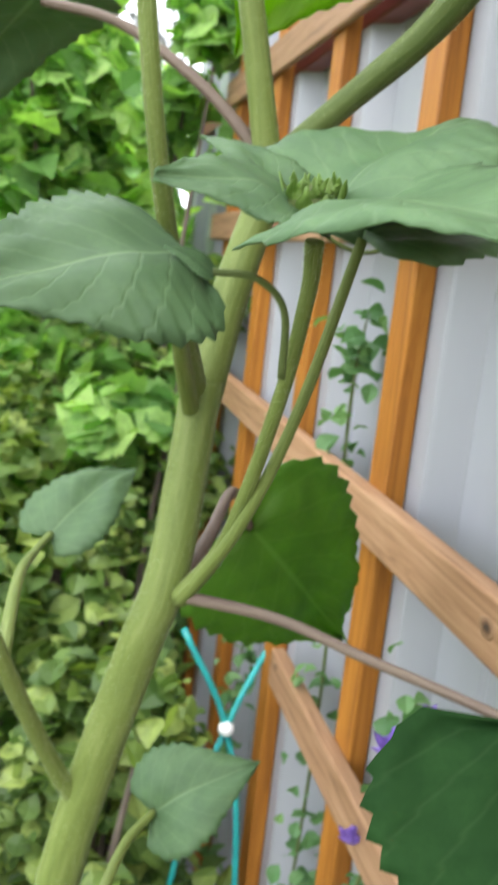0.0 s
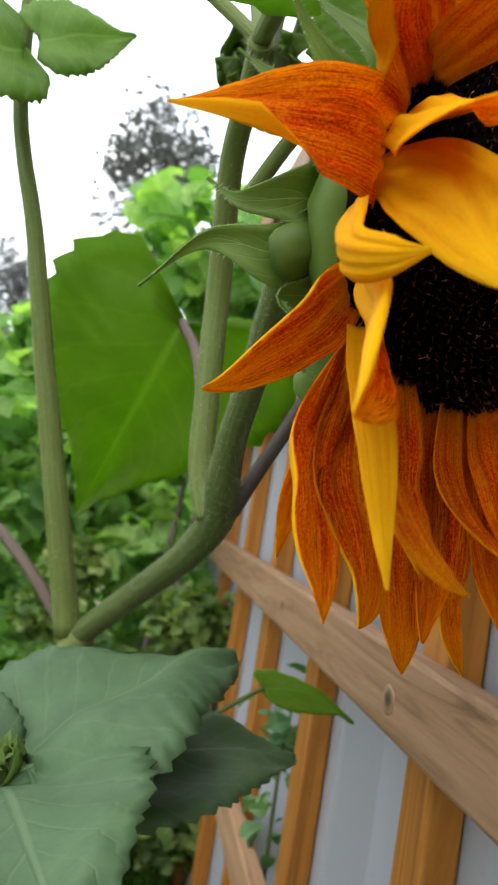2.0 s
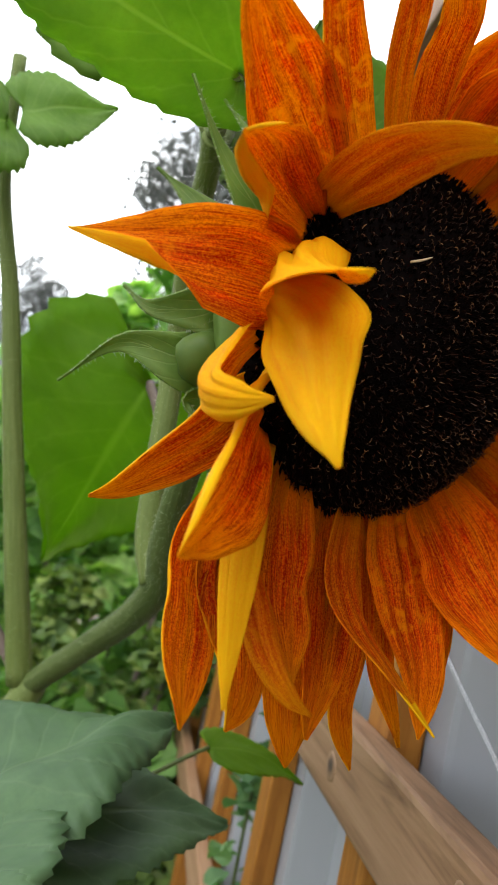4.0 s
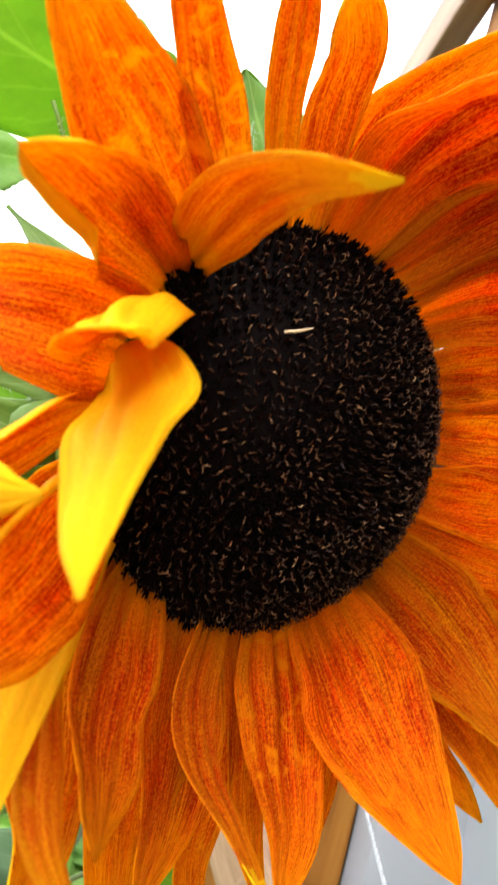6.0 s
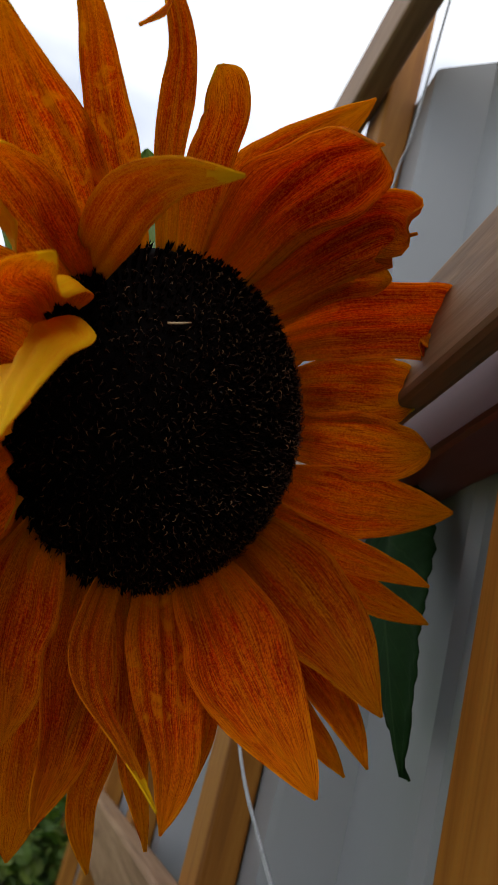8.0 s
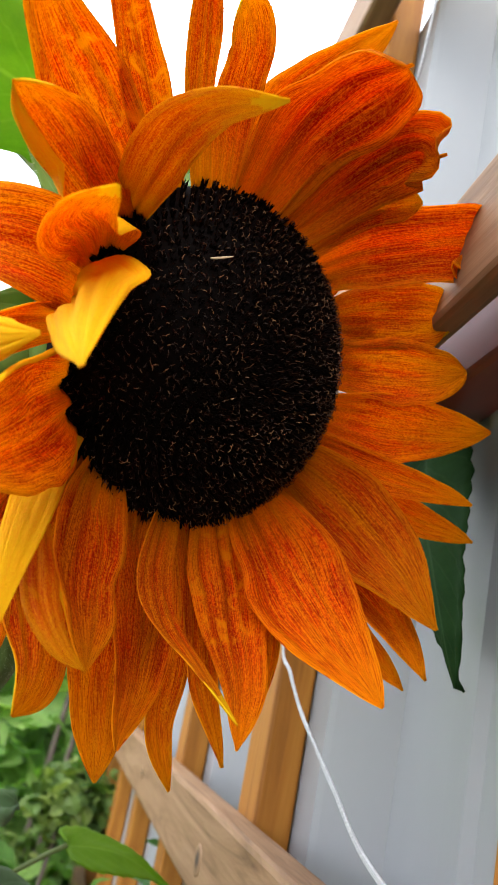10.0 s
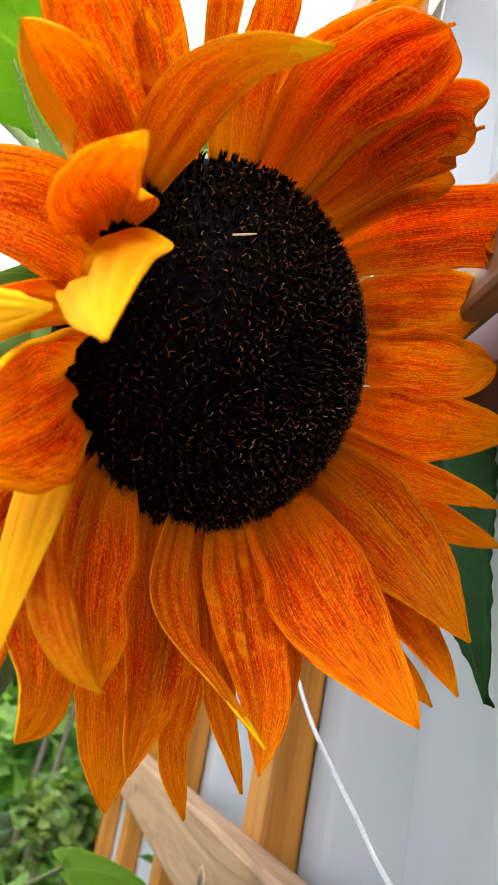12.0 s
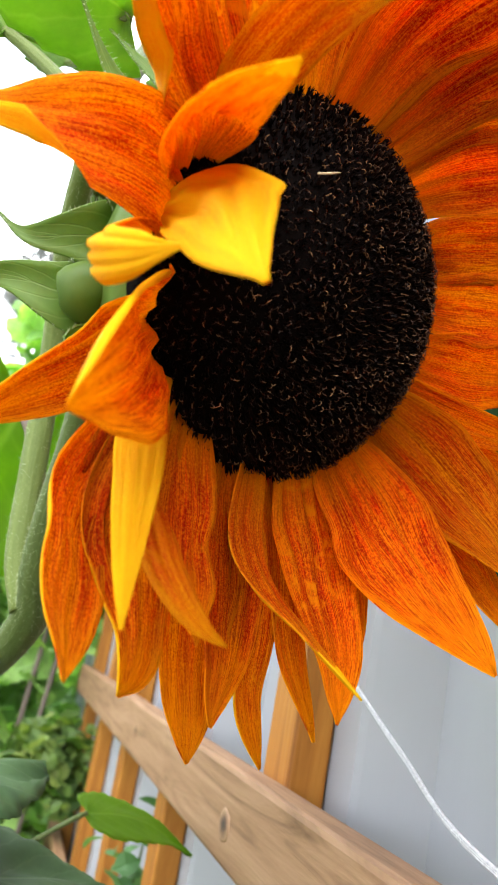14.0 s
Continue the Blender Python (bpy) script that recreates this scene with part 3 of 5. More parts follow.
def floret_meshes():
    """Dark five-pointed florets and the curled stigmas over them, in a sunflower's spiral."""
    rng = random.Random(5)
    fv, ff, sv, sf = [], [], [], []
    count = 2100
    for i in range(count):
        q = math.sqrt((i + 0.5) / count)
        r, a = DISC_R * 1.0 * q, i * 137.508
        p = polar(a, r, dome(r)) + polar(-30, 0.0069 * (1 - q), 0) + Vector((rng.uniform(-1, 1), rng.uniform(-1, 1), rng.uniform(-0.6, 0.6))) * 0.00055
        slope = 2.6 * DOME * q**1.6 / DISC_R
        nrm = (polar(a, slope, 1.0)).normalized()
        if q > 0.90:
            nrm = (nrm + polar(a, 0.2 * (q - 0.9) / 0.1, 0)).normalized()
        o = nrm.orthogonal().normalized()
        o.rotate(Matrix.Rotation(rng.uniform(0, 6.28), 3, nrm))
        x = nrm.cross(o)
        size = 0.00078 * rng.uniform(0.8, 1.2)
        tall = rng.uniform(0.0016, 0.0028) * (1.15 if q > 0.9 else 1.0) * (0.75 if q < 0.3 else 1.0)
        b = len(fv)
        for k0 in range(5):
            g = 6.283 * k0 / 5
            out = o * math.cos(g) + x * math.sin(g)
            fv.append(p + out * size)
            fv.append(p + out * size * 1.25 + nrm * tall * rng.uniform(0.85, 1.1))
        fv.append(p + nrm * tall * 0.45)
        for k0 in range(5):
            c, d = b + 2 * k0, b + 2 * ((k0 + 1) % 5)
            ff += [(c, d, c + 1), (c + 1, d, b + 10)]
        if q > 0.96 or rng.random() < 0.14 + 0.5 * noise.noise(p * 130):
            continue
        # a pair of curled stigma arms; upright and straight near the middle
        arms = 2 if q > 0.22 else 1
        lean = o * rng.uniform(-0.35, 0.35) + x * rng.uniform(-0.35, 0.35)
        stalk = p + nrm * tall * 0.8
        for k0 in range(arms):
            sgn = 1 - 2 * k0
            turn = rng.uniform(2.0, 4.2) if arms == 2 else rng.uniform(0.1, 0.5)
            step = rng.uniform(0.00030, 0.00042) if arms == 2 else rng.uniform(0.00035, 0.0005)
            way, at = (nrm + lean + o * sgn * 0.3).normalized(), stalk.copy()
            ring0 = None
            for m0 in range(6):
                rad = 0.00016 * (1 - 0.09 * m0)
                e1 = way.cross(x).normalized()
                ring = []
                for g in range(3):
                    ring.append(len(sv))
                    sv.append(at + (e1 * math.cos(2.094 * g) + x * math.sin(2.094 * g)) * rad)
                if ring0:
                    for g in range(3):
                        sf.append((ring0[g], ring0[(g + 1) % 3], ring[(g + 1) % 3], ring[g]))
                ring0 = ring
                at = at + way * step
                way = (Matrix.Rotation(-sgn * turn / 5, 3, x) @ way).normalized()
    a, b = bpy.data.meshes.new("disc_floret"), bpy.data.meshes.new("stigma")
    a.from_pydata(fv, [], ff)
    b.from_pydata(sv, [], sf)
    return a, b


florets, stigmas = floret_meshes()
part("disc_floret", florets, M_FLORET, head, "tiny black pointed disc florets", HEAD, "stuff")
part("stigma", stigmas, M_STIGMA, head, "fine curled brown stigmas over the dark disc", HEAD, "stuff")
at = polar(140, 0.0325, dome(0.0325) + 0.004)
part("dry_floret", tube([at, at + Vector((0.003, 0.0016, 0.0006)), at + Vector((0.0064, 0.0036, 0.0004))], (0.0003, 0.00035, 0.00015), 8, 6), M_DRY, head, "one loose straw-coloured floret", HEAD)

PETALS = [0]


def petal(points, width, tw0=0.0, tw1=0.0, cup=0.22, blunt=2.6, wave=0.11, ridges=0.08, point=0.9, curl=0.18, turn_at=1.6, waist=0.5, face=None, tail=1.0, roll=None, tip_back=2.0, mottle=False, peak=0.42, mats=None, label=""):
    """A ray petal along polar points (angle, distance, height over the rim); tw0, tw1: its roll at root and tip in degrees."""
    PETALS[0] += 1
    seed = PETALS[0] * 1.37
    n = 30
    line = spline([polar(*p) for p in points], n)
    # a slight bend before the tip
    for i in range(1, len(line) if tail == 1 else 0):
        s = i / (len(line) - 1)
        t = (line[i] - line[i - 1]).normalized()
        line[i] = line[i] + t.cross(Vector((0, 0, 1))) * width * 0.55 * math.sin(seed * 5.3) * s**3 * (1 - s)

    def wide(s):
        s = s / tail
        if s > 0.93 and tail < 1:
            return max(width * 0.5 * (1 - s**blunt) ** 0.85 if s < 1 else 0.0, 0.0011 * (1.6 - s))
        return max(width * 0.5 * min(1.0, waist + (1 - waist) * math.sin(min(1.0, s / peak) * math.pi / 2)) * max(0.0, 1 - s**blunt) ** point, 0.0003)

    def way(s, t):
        if face:
            f = Vector(face[0]).lerp(Vector(face[1]), s**turn_at)
            return (f - t * f.dot(t)).normalized()
        f = Vector((0, 0, 1)) if abs(t.z) < 0.85 else Vector((-t.x, -t.y, 0)) * t.z
        f = Vector((0, 0, 1)) * (1 - max(0, abs(t.z) - 0.5)) - Vector((line[0].x, line[0].y, 0)).normalized() * max(0, t.z - 0.2)
        f = (f - t * f.dot(t)).normalized()
        return around(f, t, tw0 + (tw1 - tw0) * s**turn_at)

    rows = blade(line, wide, way, cup, wave, ridges, seed, 19, curl, roll, 0.9 if tail == 1 else 0.35)
    bm = sheet(rows, 0.00035)
    uv = bm.loops.layers.uv.active
    for f in bm.faces:
        at = f.loops[0][uv].uv
        if at.x > tip_back + 0.12 * abs(at.y - 0.5):
            f.material_index = 1
    return part("petal", bm, mats or [M_PETAL_MOTTLED if mottle else M_PETAL, M_PETAL_BACK if tail == 1 else M_PETAL], head, label, HEAD)


# clockwise from the top
petal([(97.8, 0.048, -0.006), (94.1, 0.0786, 0.001), (90.2, 0.0974, 0.0097), (85.9, 0.1164, 0.02)], 0.0253, blunt=2.2)
petal([(81.8, 0.048, -0.007), (76.5, 0.0742, 0.0022), (75.9, 0.0907, 0.0159), (81.6, 0.0949, 0.024)], 0.0195, blunt=4)
petal([(93.3, 0.048, -0.003), (94.5, 0.0704, 0.0114), (94.3, 0.08, 0.0277), (93.7, 0.0843, 0.0405), (93.6, 0.0854, 0.0457), (93.6, 0.0861, 0.05)], 0.0376, blunt=3.6, tail=0.90, cup=0.32, tw1=0, label="broad orange petal with a pinched dry tip")
petal([(65.9, 0.048, -0.006), (63.9, 0.0719, 0.0055), (62.3, 0.0799, 0.0157), (60.4, 0.0831, 0.022)], 0.0133, blunt=7, tw1=10, label="orange petal with a shrivelled end")
petal([(76.1, 0.048, -0.003), (73.7, 0.0696, 0.0079), (73.8, 0.0803, 0.0203), (72.5, 0.0857, 0.0289), (70.3, 0.0851, 0.0335), (69.7, 0.0866, 0.037)], 0.0267, blunt=9, tail=0.86, cup=0.25, tw1=0, label="orange petal with a shrivelled brown tip")
petal([(37.1, 0.048, -0.005), (33.6, 0.0711, 0.0005), (31.9, 0.0871, 0.0069), (30.8, 0.0997, 0.012)], 0.0237, blunt=7, tw1=5)
petal([(57.6, 0.048, -0.002), (53, 0.0677, 0.0048), (49.3, 0.0842, 0.0143), (46.8, 0.0969, 0.022), (45, 0.0987, 0.0242), (43.4, 0.0996, 0.026)], 0.0253, blunt=9, tail=0.90, cup=0.3, tw1=-4, label="broad blunt orange petal with a shrivelled tip")
petal([(18.7, 0.048, -0.005), (19, 0.0734, 0.0012), (19.4, 0.0895, 0.008), (20, 0.1033, 0.014)], 0.0226, blunt=5, tw1=-6)
petal([(0.8, 0.048, -0.002), (4.7, 0.0781, 0.0016), (7.6, 0.1036, 0.0059), (9.7, 0.1283, 0.01)], 0.0249, blunt=2.6, cup=0.22, tw1=6)
petal([(-12.4, 0.048, -0.007), (-11.8, 0.0854, -0.0012), (-10.4, 0.1119, 0.0058), (-8.7, 0.1358, 0.012)], 0.0153, blunt=3.2, tw1=6)
petal([(-12.1, 0.048, -0.002), (-8.5, 0.0759, 0.0035), (-5.8, 0.0998, 0.01), (-3.9, 0.1221, 0.016)], 0.0139, blunt=3.0, cup=0.35, tw1=0)
petal([(-35, 0.048, -0.008), (-38.1, 0.0937, 0.0065), (-38.4, 0.1137, 0.0201), (-38.3, 0.1262, 0.03)], 0.0156, blunt=2.2)
petal([(-29.6, 0.048, -0.006), (-30.2, 0.0877, 0.0066), (-32.7, 0.1078, 0.0238), (-36.9, 0.1196, 0.04)], 0.0210, blunt=2.6, tw1=0, cup=0.3)
petal([(-24.2, 0.048, -0.002), (-23.5, 0.0741, 0.0086), (-26, 0.0908, 0.0222), (-31, 0.107, 0.041)], 0.0357, blunt=2.7, cup=0.20, tw1=-4, label="broad orange petal with lengthwise folds")
petal([(-45.9, 0.048, -0.001), (-48, 0.0711, 0.0123), (-51, 0.0856, 0.031), (-54.6, 0.098, 0.058)], 0.0396, blunt=2.7, cup=0.20, tw1=4, label="broad orange petal with lengthwise folds")
petal([(-47.5, 0.048, -0.006), (-51.8, 0.0737, 0.0014), (-58.7, 0.0905, 0.0122), (-66.8, 0.1064, 0.026)], 0.0164, blunt=2.4, tw1=20)
petal([(-63.1, 0.048, -0.001), (-65.4, 0.067, 0.0068), (-68.1, 0.0819, 0.0155), (-70.3, 0.0971, 0.0256), (-74, 0.1091, 0.035)], 0.0300, blunt=1.7, cup=0.18, tw1=20, wave=0.16, ridges=0.10, mottle=True, label="orange petal mottled with paler patches")
petal([(-67.2, 0.048, -0.006), (-69.2, 0.0748, 0.0016), (-72.7, 0.0977, 0.0119), (-71.9, 0.1199, 0.024)], 0.0160, blunt=2.2, tw1=15)
petal([(-85.5, 0.048, 0), (-90, 0.0655, 0.0100), (-90.5, 0.0765, 0.022), (-88, 0.0842, 0.0384), (-86.7, 0.0917, 0.058)], 0.0165, blunt=2.2, cup=0.25, tw1=-25, tip_back=0.80, label="orange petal whose tip turns over to yellow")
petal([(-83.8, 0.048, -0.005), (-80, 0.0742, 0.0015), (-79.9, 0.0945, 0.0085), (-81.4, 0.1108, 0.0148), (-79.3, 0.1258, 0.021)], 0.0196, blunt=2.6, cup=0.3, tw1=-10)
petal([(-91.6, 0.048, -0.005), (-86.3, 0.0745, 0.0035), (-86.6, 0.0954, 0.0127), (-90.2, 0.1137, 0.022)], 0.0251, blunt=2.6, tw1=10)
petal([(-98.1, 0.048, -0.003), (-93.9, 0.0752, 0.0031), (-92.6, 0.1008, 0.0114), (-90.9, 0.1239, 0.02)], 0.0290, blunt=4.0, cup=0.25, tw1=0, label="long orange petal hanging under the disc")
petal([(-126.4, 0.048, -0.002), (-118.2, 0.0777, 0.0086), (-112.7, 0.0922, 0.0196), (-110.8, 0.1037, 0.0285), (-112.3, 0.1130, 0.036)], 0.0300, blunt=2.1, cup=0.08, tw1=6, curl=0.04, label="dark orange petal with a bent pointed tip")
petal([(-117.3, 0.048, -0), (-112.6, 0.0686, 0.0118), (-109.9, 0.0824, 0.0249), (-108.7, 0.0957, 0.04)], 0.0302, blunt=3.0, cup=0.25, tw1=0, ridges=0.09, label="dark red-orange petal with curled edges")
petal([(-128.2, 0.048, -0.004), (-126.8, 0.0838, 0.0095), (-124, 0.0998, 0.0232), (-122.7, 0.1106, 0.0338), (-121.6, 0.1184, 0.043)], 0.0280, blunt=2.1, cup=0.08, tw1=6, curl=0.05, label="dark orange petal narrowing to a long tip")
petal([(-134, 0.049, -0.006), (-128, 0.072, 0.006), (-119, 0.094, 0.004), (-106, 0.109, -0.013)], 0.012, 0, 40, cup=0.3, blunt=2.2, label="small orange petal hooked at its tip")
petal([(-129.8, 0.0774, 0.026), (-127.8, 0.0847, 0.038), (-125.7, 0.0925, 0.051), (-122.7, 0.0964, 0.061), (-119.4, 0.0967, 0.0655)], 0.0105, mats=[M_PETAL_PALE, M_PETAL_PALE], face=((0.1, -0.5, -0.6), (0.45, -0.5, -0.1)), blunt=2.0, cup=0.3, waist=0.7, label="small pale orange curled petal")
petal([(-136, 0.053, 0.002), (-135, 0.068, 0.019), (-133, 0.088, 0.042), (-129, 0.110, 0.063)], 0.0115, face=((0.25, -0.55, -0.4), (0.15, -0.55, -0.35)), cup=0.08, blunt=3.0, point=0.9, wave=0.04, ridges=0.03, waist=0.9, curl=0.1, label="long petal turned to its bright yellow back")
petal([(-147, 0.047, 0.001), (-149, 0.066, 0.023), (-150, 0.087, 0.047), (-150, 0.109, 0.066)], 0.036, face=((0.4, 0.1, 0.7), (0.45, 0.3, 0.35)), cup=0.3, blunt=3.2, waist=0.80, roll=(-1, 0.90, 0.1, 1.05), label="broad folded petal with a yellow edge")
petal([(-149.9, 0.048, -0.004), (-144.3, 0.062, -0.0022), (-143.2, 0.082, -0.0002), (-142.8, 0.1022, 0.002)], 0.0222, blunt=2.2, cup=0.35, tw1=-30)
petal([(174, 0.048, 0.0), (176, 0.062, 0.010), (178, 0.078, 0.012), (180, 0.092, 0.003), (-179, 0.101, -0.016)], 0.033, 5, 45, cup=0.25, blunt=1.9, turn_at=2.5, waist=0.7, roll=(1, 0.40, 0.5, 1.2), label="wide orange petal with a yellow underside at its tip")
petal([(-170, 0.049, -0.001), (-166, 0.070, 0.020), (-163, 0.087, 0.038), (-163, 0.087, 0.050), (-164, 0.082, 0.056)], 0.011, face=((0.3, 0, 0.9), (0.8, 0.2, -0.4)), cup=0.5, blunt=3.0, waist=0.8, turn_at=1.0, wave=0.2, ridges=0.10, curl=0.5, label="shrivelled petal rolled to its yellow back")
petal([(180, 0.050, 0.0), (-178, 0.057, 0.020), (-174.5, 0.0635, 0.038), (-170, 0.0715, 0.054), (-165, 0.0798, 0.069), (-160.5, 0.0868, 0.084)], 0.0340, face=((0.5, 0.0, 0.85), (0.72, -0.62, -0.25)), cup=0.16, blunt=1.7, point=1.0, waist=0.2, peak=0.5, turn_at=0.6, wave=0.14, ridges=0.05, curl=0.3, label="large petal flipped to its bright yellow back")
petal([(166, 0.048, 0.0), (170, 0.060, 0.020), (176, 0.073, 0.040), (178, 0.082, 0.062), (177, 0.085, 0.078)], 0.023, face=((0.1, -0.5, 0.85), (-0.1, -0.85, 0.35)), cup=0.35, blunt=2.2, tip_back=0.86, label="orange petal rolled up towards the disc")
petal([(153, 0.048, -0.001), (159.7, 0.0704, 0.0125), (163.8, 0.0889, 0.0299), (166.8, 0.1015, 0.045)], 0.0240, blunt=4.0, cup=0.25, tw1=-20, roll=(1, 0.55, 0.3, 1.2), label="orange petal with a curled yellow edge")
petal([(144.7, 0.048, -0.002), (147.1, 0.0785, 0.0082), (149.8, 0.1002, 0.0203), (150.9, 0.1192, 0.034)], 0.0307, blunt=2.1, cup=0.2, tw1=0, waist=0.55, mottle=True, label="tall pointed orange petal mottled at its root")
petal([(130.3, 0.048, -0.002), (133.8, 0.0745, 0.0052), (136.3, 0.0931, 0.0152), (138, 0.1091, 0.0258), (140.4, 0.1197, 0.034)], 0.0209, blunt=1.25, cup=0.25, tw1=-10, waist=0.6, mottle=True, label="slender pointed orange petal")
petal([(117.2, 0.048, -0.002), (120.5, 0.0751, 0.0058), (122.2, 0.0904, 0.0148), (123.5, 0.1008, 0.0218), (126.7, 0.1097, 0.0287), (130.1, 0.1144, 0.0332), (132.5, 0.1166, 0.036)], 0.0132, blunt=1.3, cup=0.25, tw1=10, label="narrow petal with a curled dry tip")
petal([(128.5, 0.1125, 0.031), (129.5, 0.108, 0.033), (132, 0.105, 0.037), (136.9, 0.1027, 0.040)], 0.0022, cup=0.2, blunt=3.0, waist=0.7, label="thin dry strand hanging from a petal's tip")
petal([(107.9, 0.048, -0.003), (109.9, 0.0763, 0.0041), (112.1, 0.0894, 0.0129), (116.6, 0.0979, 0.02)], 0.0166, blunt=9, cup=0.35, tw1=10, ridges=0.1, label="short blunt orange petal")
# shorter petals behind the others
rng = random.Random(21)
for k0 in range(24):
    a, reach = k0 * 15 + rng.uniform(-4, 4), rng.uniform(0.072, 0.086)
    if 55 < a < 240:
        continue
    if 8 < a < 55:
        reach = 0.072
    petal([(a, 0.047, -0.010), (a + 1, 0.056, -0.008), (a + rng.uniform(-3, 3), 0.064, -0.006), (a + rng.uniform(-5, 5), reach, -0.002)], rng.uniform(0.016, 0.021), tw1=rng.uniform(-15, 15))
petal([(147, 0.0505, 0.0), (148.5, 0.061, 0.022), (149, 0.0695, 0.044), (148, 0.072, 0.061), (143.5, 0.068, 0.075)], 0.0165, face=((-0.28, -0.54, 0.3), (-0.28, -0.45, 0.35)), cup=0.30, blunt=2.6, waist=0.6, tip_back=0.85, mats=[M_PETAL_PALE, M_PETAL_BACK], label="petal bent across the disc with a yellow tip")


def receptacle_mesh():
    bm = bmesh.new()
    rings = []
    for r, h in ((0.050, -0.006), (0.053, -0.012), (0.051, -0.020), (0.043, -0.028), (0.030, -0.034), (0.016, -0.040), (0.010, -0.048)):
        rings.append([bm.verts.new(polar(j * 10, r * (1 + 0.04 * noise.noise(Vector((j * 1.7, r * 90, 0)))), h)) for j in range(36)])
    for a, b in zip(rings, rings[1:]):
        for j in range(36):
            bm.faces.new((a[j], b[j], b[(j + 1) % 36], a[(j + 1) % 36]))
    bm.faces.new(rings[0])
    bm.faces.new(rings[-1][::-1])
    bmesh.ops.recalc_face_normals(bm, faces=bm.faces)
    return smooth(bm)


part("receptacle", receptacle_mesh(), M_SEPAL, head, "green back of the flower head", HEAD)
rng = random.Random(9)
for k0 in range(26):
    a = k0 * 360 / 26 + rng.uniform(-4, 4)
    outer = k0 % 2
    if 150 < a < 215 and k0 % 3 == 1:
        continue
    reach = rng.uniform(0.078, 0.094) if outer else rng.uniform(0.068, 0.080)
    droop = rng.uniform(-0.058, -0.036)
    if -148 < (a + 180) % 360 - 180 < -75:
        reach, droop = reach * 0.80, droop * 0.3
    if 0 < a < 100:
        reach *= 0.82
    base = min(1.0, reach / 0.085)
    pts = [(a, 0.034, -0.030), (a + rng.uniform(-3, 3), 0.034 + 0.020 * base, -0.024 - 0.004 * outer), (a + rng.uniform(-4, 4), 0.034 + 0.036 * base, -0.018 + droop * 0.4), (a + rng.uniform(-6, 6), reach, droop)]
    line = spline([polar(*p) for p in pts], 16)
    wide = rng.uniform(0.020, 0.025) * (1.35 if 150 < a < 215 else 1.0)

    def bract_width(s, wide=wide):
        return max(wide * 0.5 * (0.95 + 0.20 * math.sin(min(1, s / 0.3) * 1.57)) * (max(0.0, 1 - s**1.15) ** 2.1 + 0.06 * (1 - s)), 0.0003)

    def bract_way(s, t):
        f = Vector((0, 0, 1))
        return (f - t * f.dot(t)).normalized()

    rows = blade(line, bract_width, bract_way, 0.35, 0.05, 0.02, k0 * 0.9, 7)
    bract = part("sepal", sheet(rows, 0.0006), [M_SEPAL, M_SEPAL], head, "pointed green sepal", HEAD)
    verts, faces = [], []
    for _ in range(150):
        row, s0 = rng.randrange(2, 15), rng.choice((0, -1))
        root = rows[row][s0].lerp(rows[row + 1][s0], rng.random())
        way = (rows[row][s0] - rows[row][3]).normalized() + Vector((rng.uniform(-0.4, 0.4), rng.uniform(-0.4, 0.4), rng.uniform(-0.4, 0.4)))
        tip, s1 = root + way * rng.uniform(0.0006, 0.0016), way.orthogonal().normalized() * 0.00006
        q1 = way.cross(s1).normalized() * 0.00006
        verts += [root + s1, root - s1 * 0.5 + q1, root - s1 * 0.5 - q1, tip]
        faces += [(len(verts) - 4 + a0, len(verts) - 4 + (a0 + 1) % 3, len(verts) - 1) for a0 in range(3)]
    fringe = bpy.data.meshes.new("sepal_hair")
    fringe.from_pydata(verts, [], faces)
    part("sepal_hair", fringe, M_HAIR, head, "short pale hairs on a sepal's edge", HEAD, "stuff")


# broad rounded bracts bulging from the back of the head
for a, r, h, size in ((-155, 0.0505, -0.025, 0.0080), (-104, 0.0515, -0.034, 0.0100)):
    bm = bmesh.new()
    bmesh.ops.create_uvsphere(bm, u_segments=20, v_segments=14, radius=size)
    for v in bm.verts:
        v.co.x *= 1.25
        v.co.z *= 0.85
        v.co *= 1 + 0.42 * noise.noise(v.co * 120 + Vector((a, 0, 0)))
        v.co.z -= 0.25 * abs(v.co.y) - 0.1 * size
    part("sepal", smooth(bm), M_SEPAL, head, "rounded folded green sepal", HEAD @ Matrix.Translation(polar(a, r, h)) @ Matrix.Rotation(radians(a), 4, "Z"))


# stalks: centre lines and radii
def stalk(name, points, radii, mat, label="", fuzz=0.0, sides=14, parent=None):
    ob = part(name, tube(points, radii, max(18, 8 * len(points)), sides), mat, parent or plant, label)
    if fuzz:
        part("stem_hair", hairs(points, radii, fuzz, 0.0017, len(points)), M_HAIR, ob, "short pale hairs", kind="stuff")
    return ob


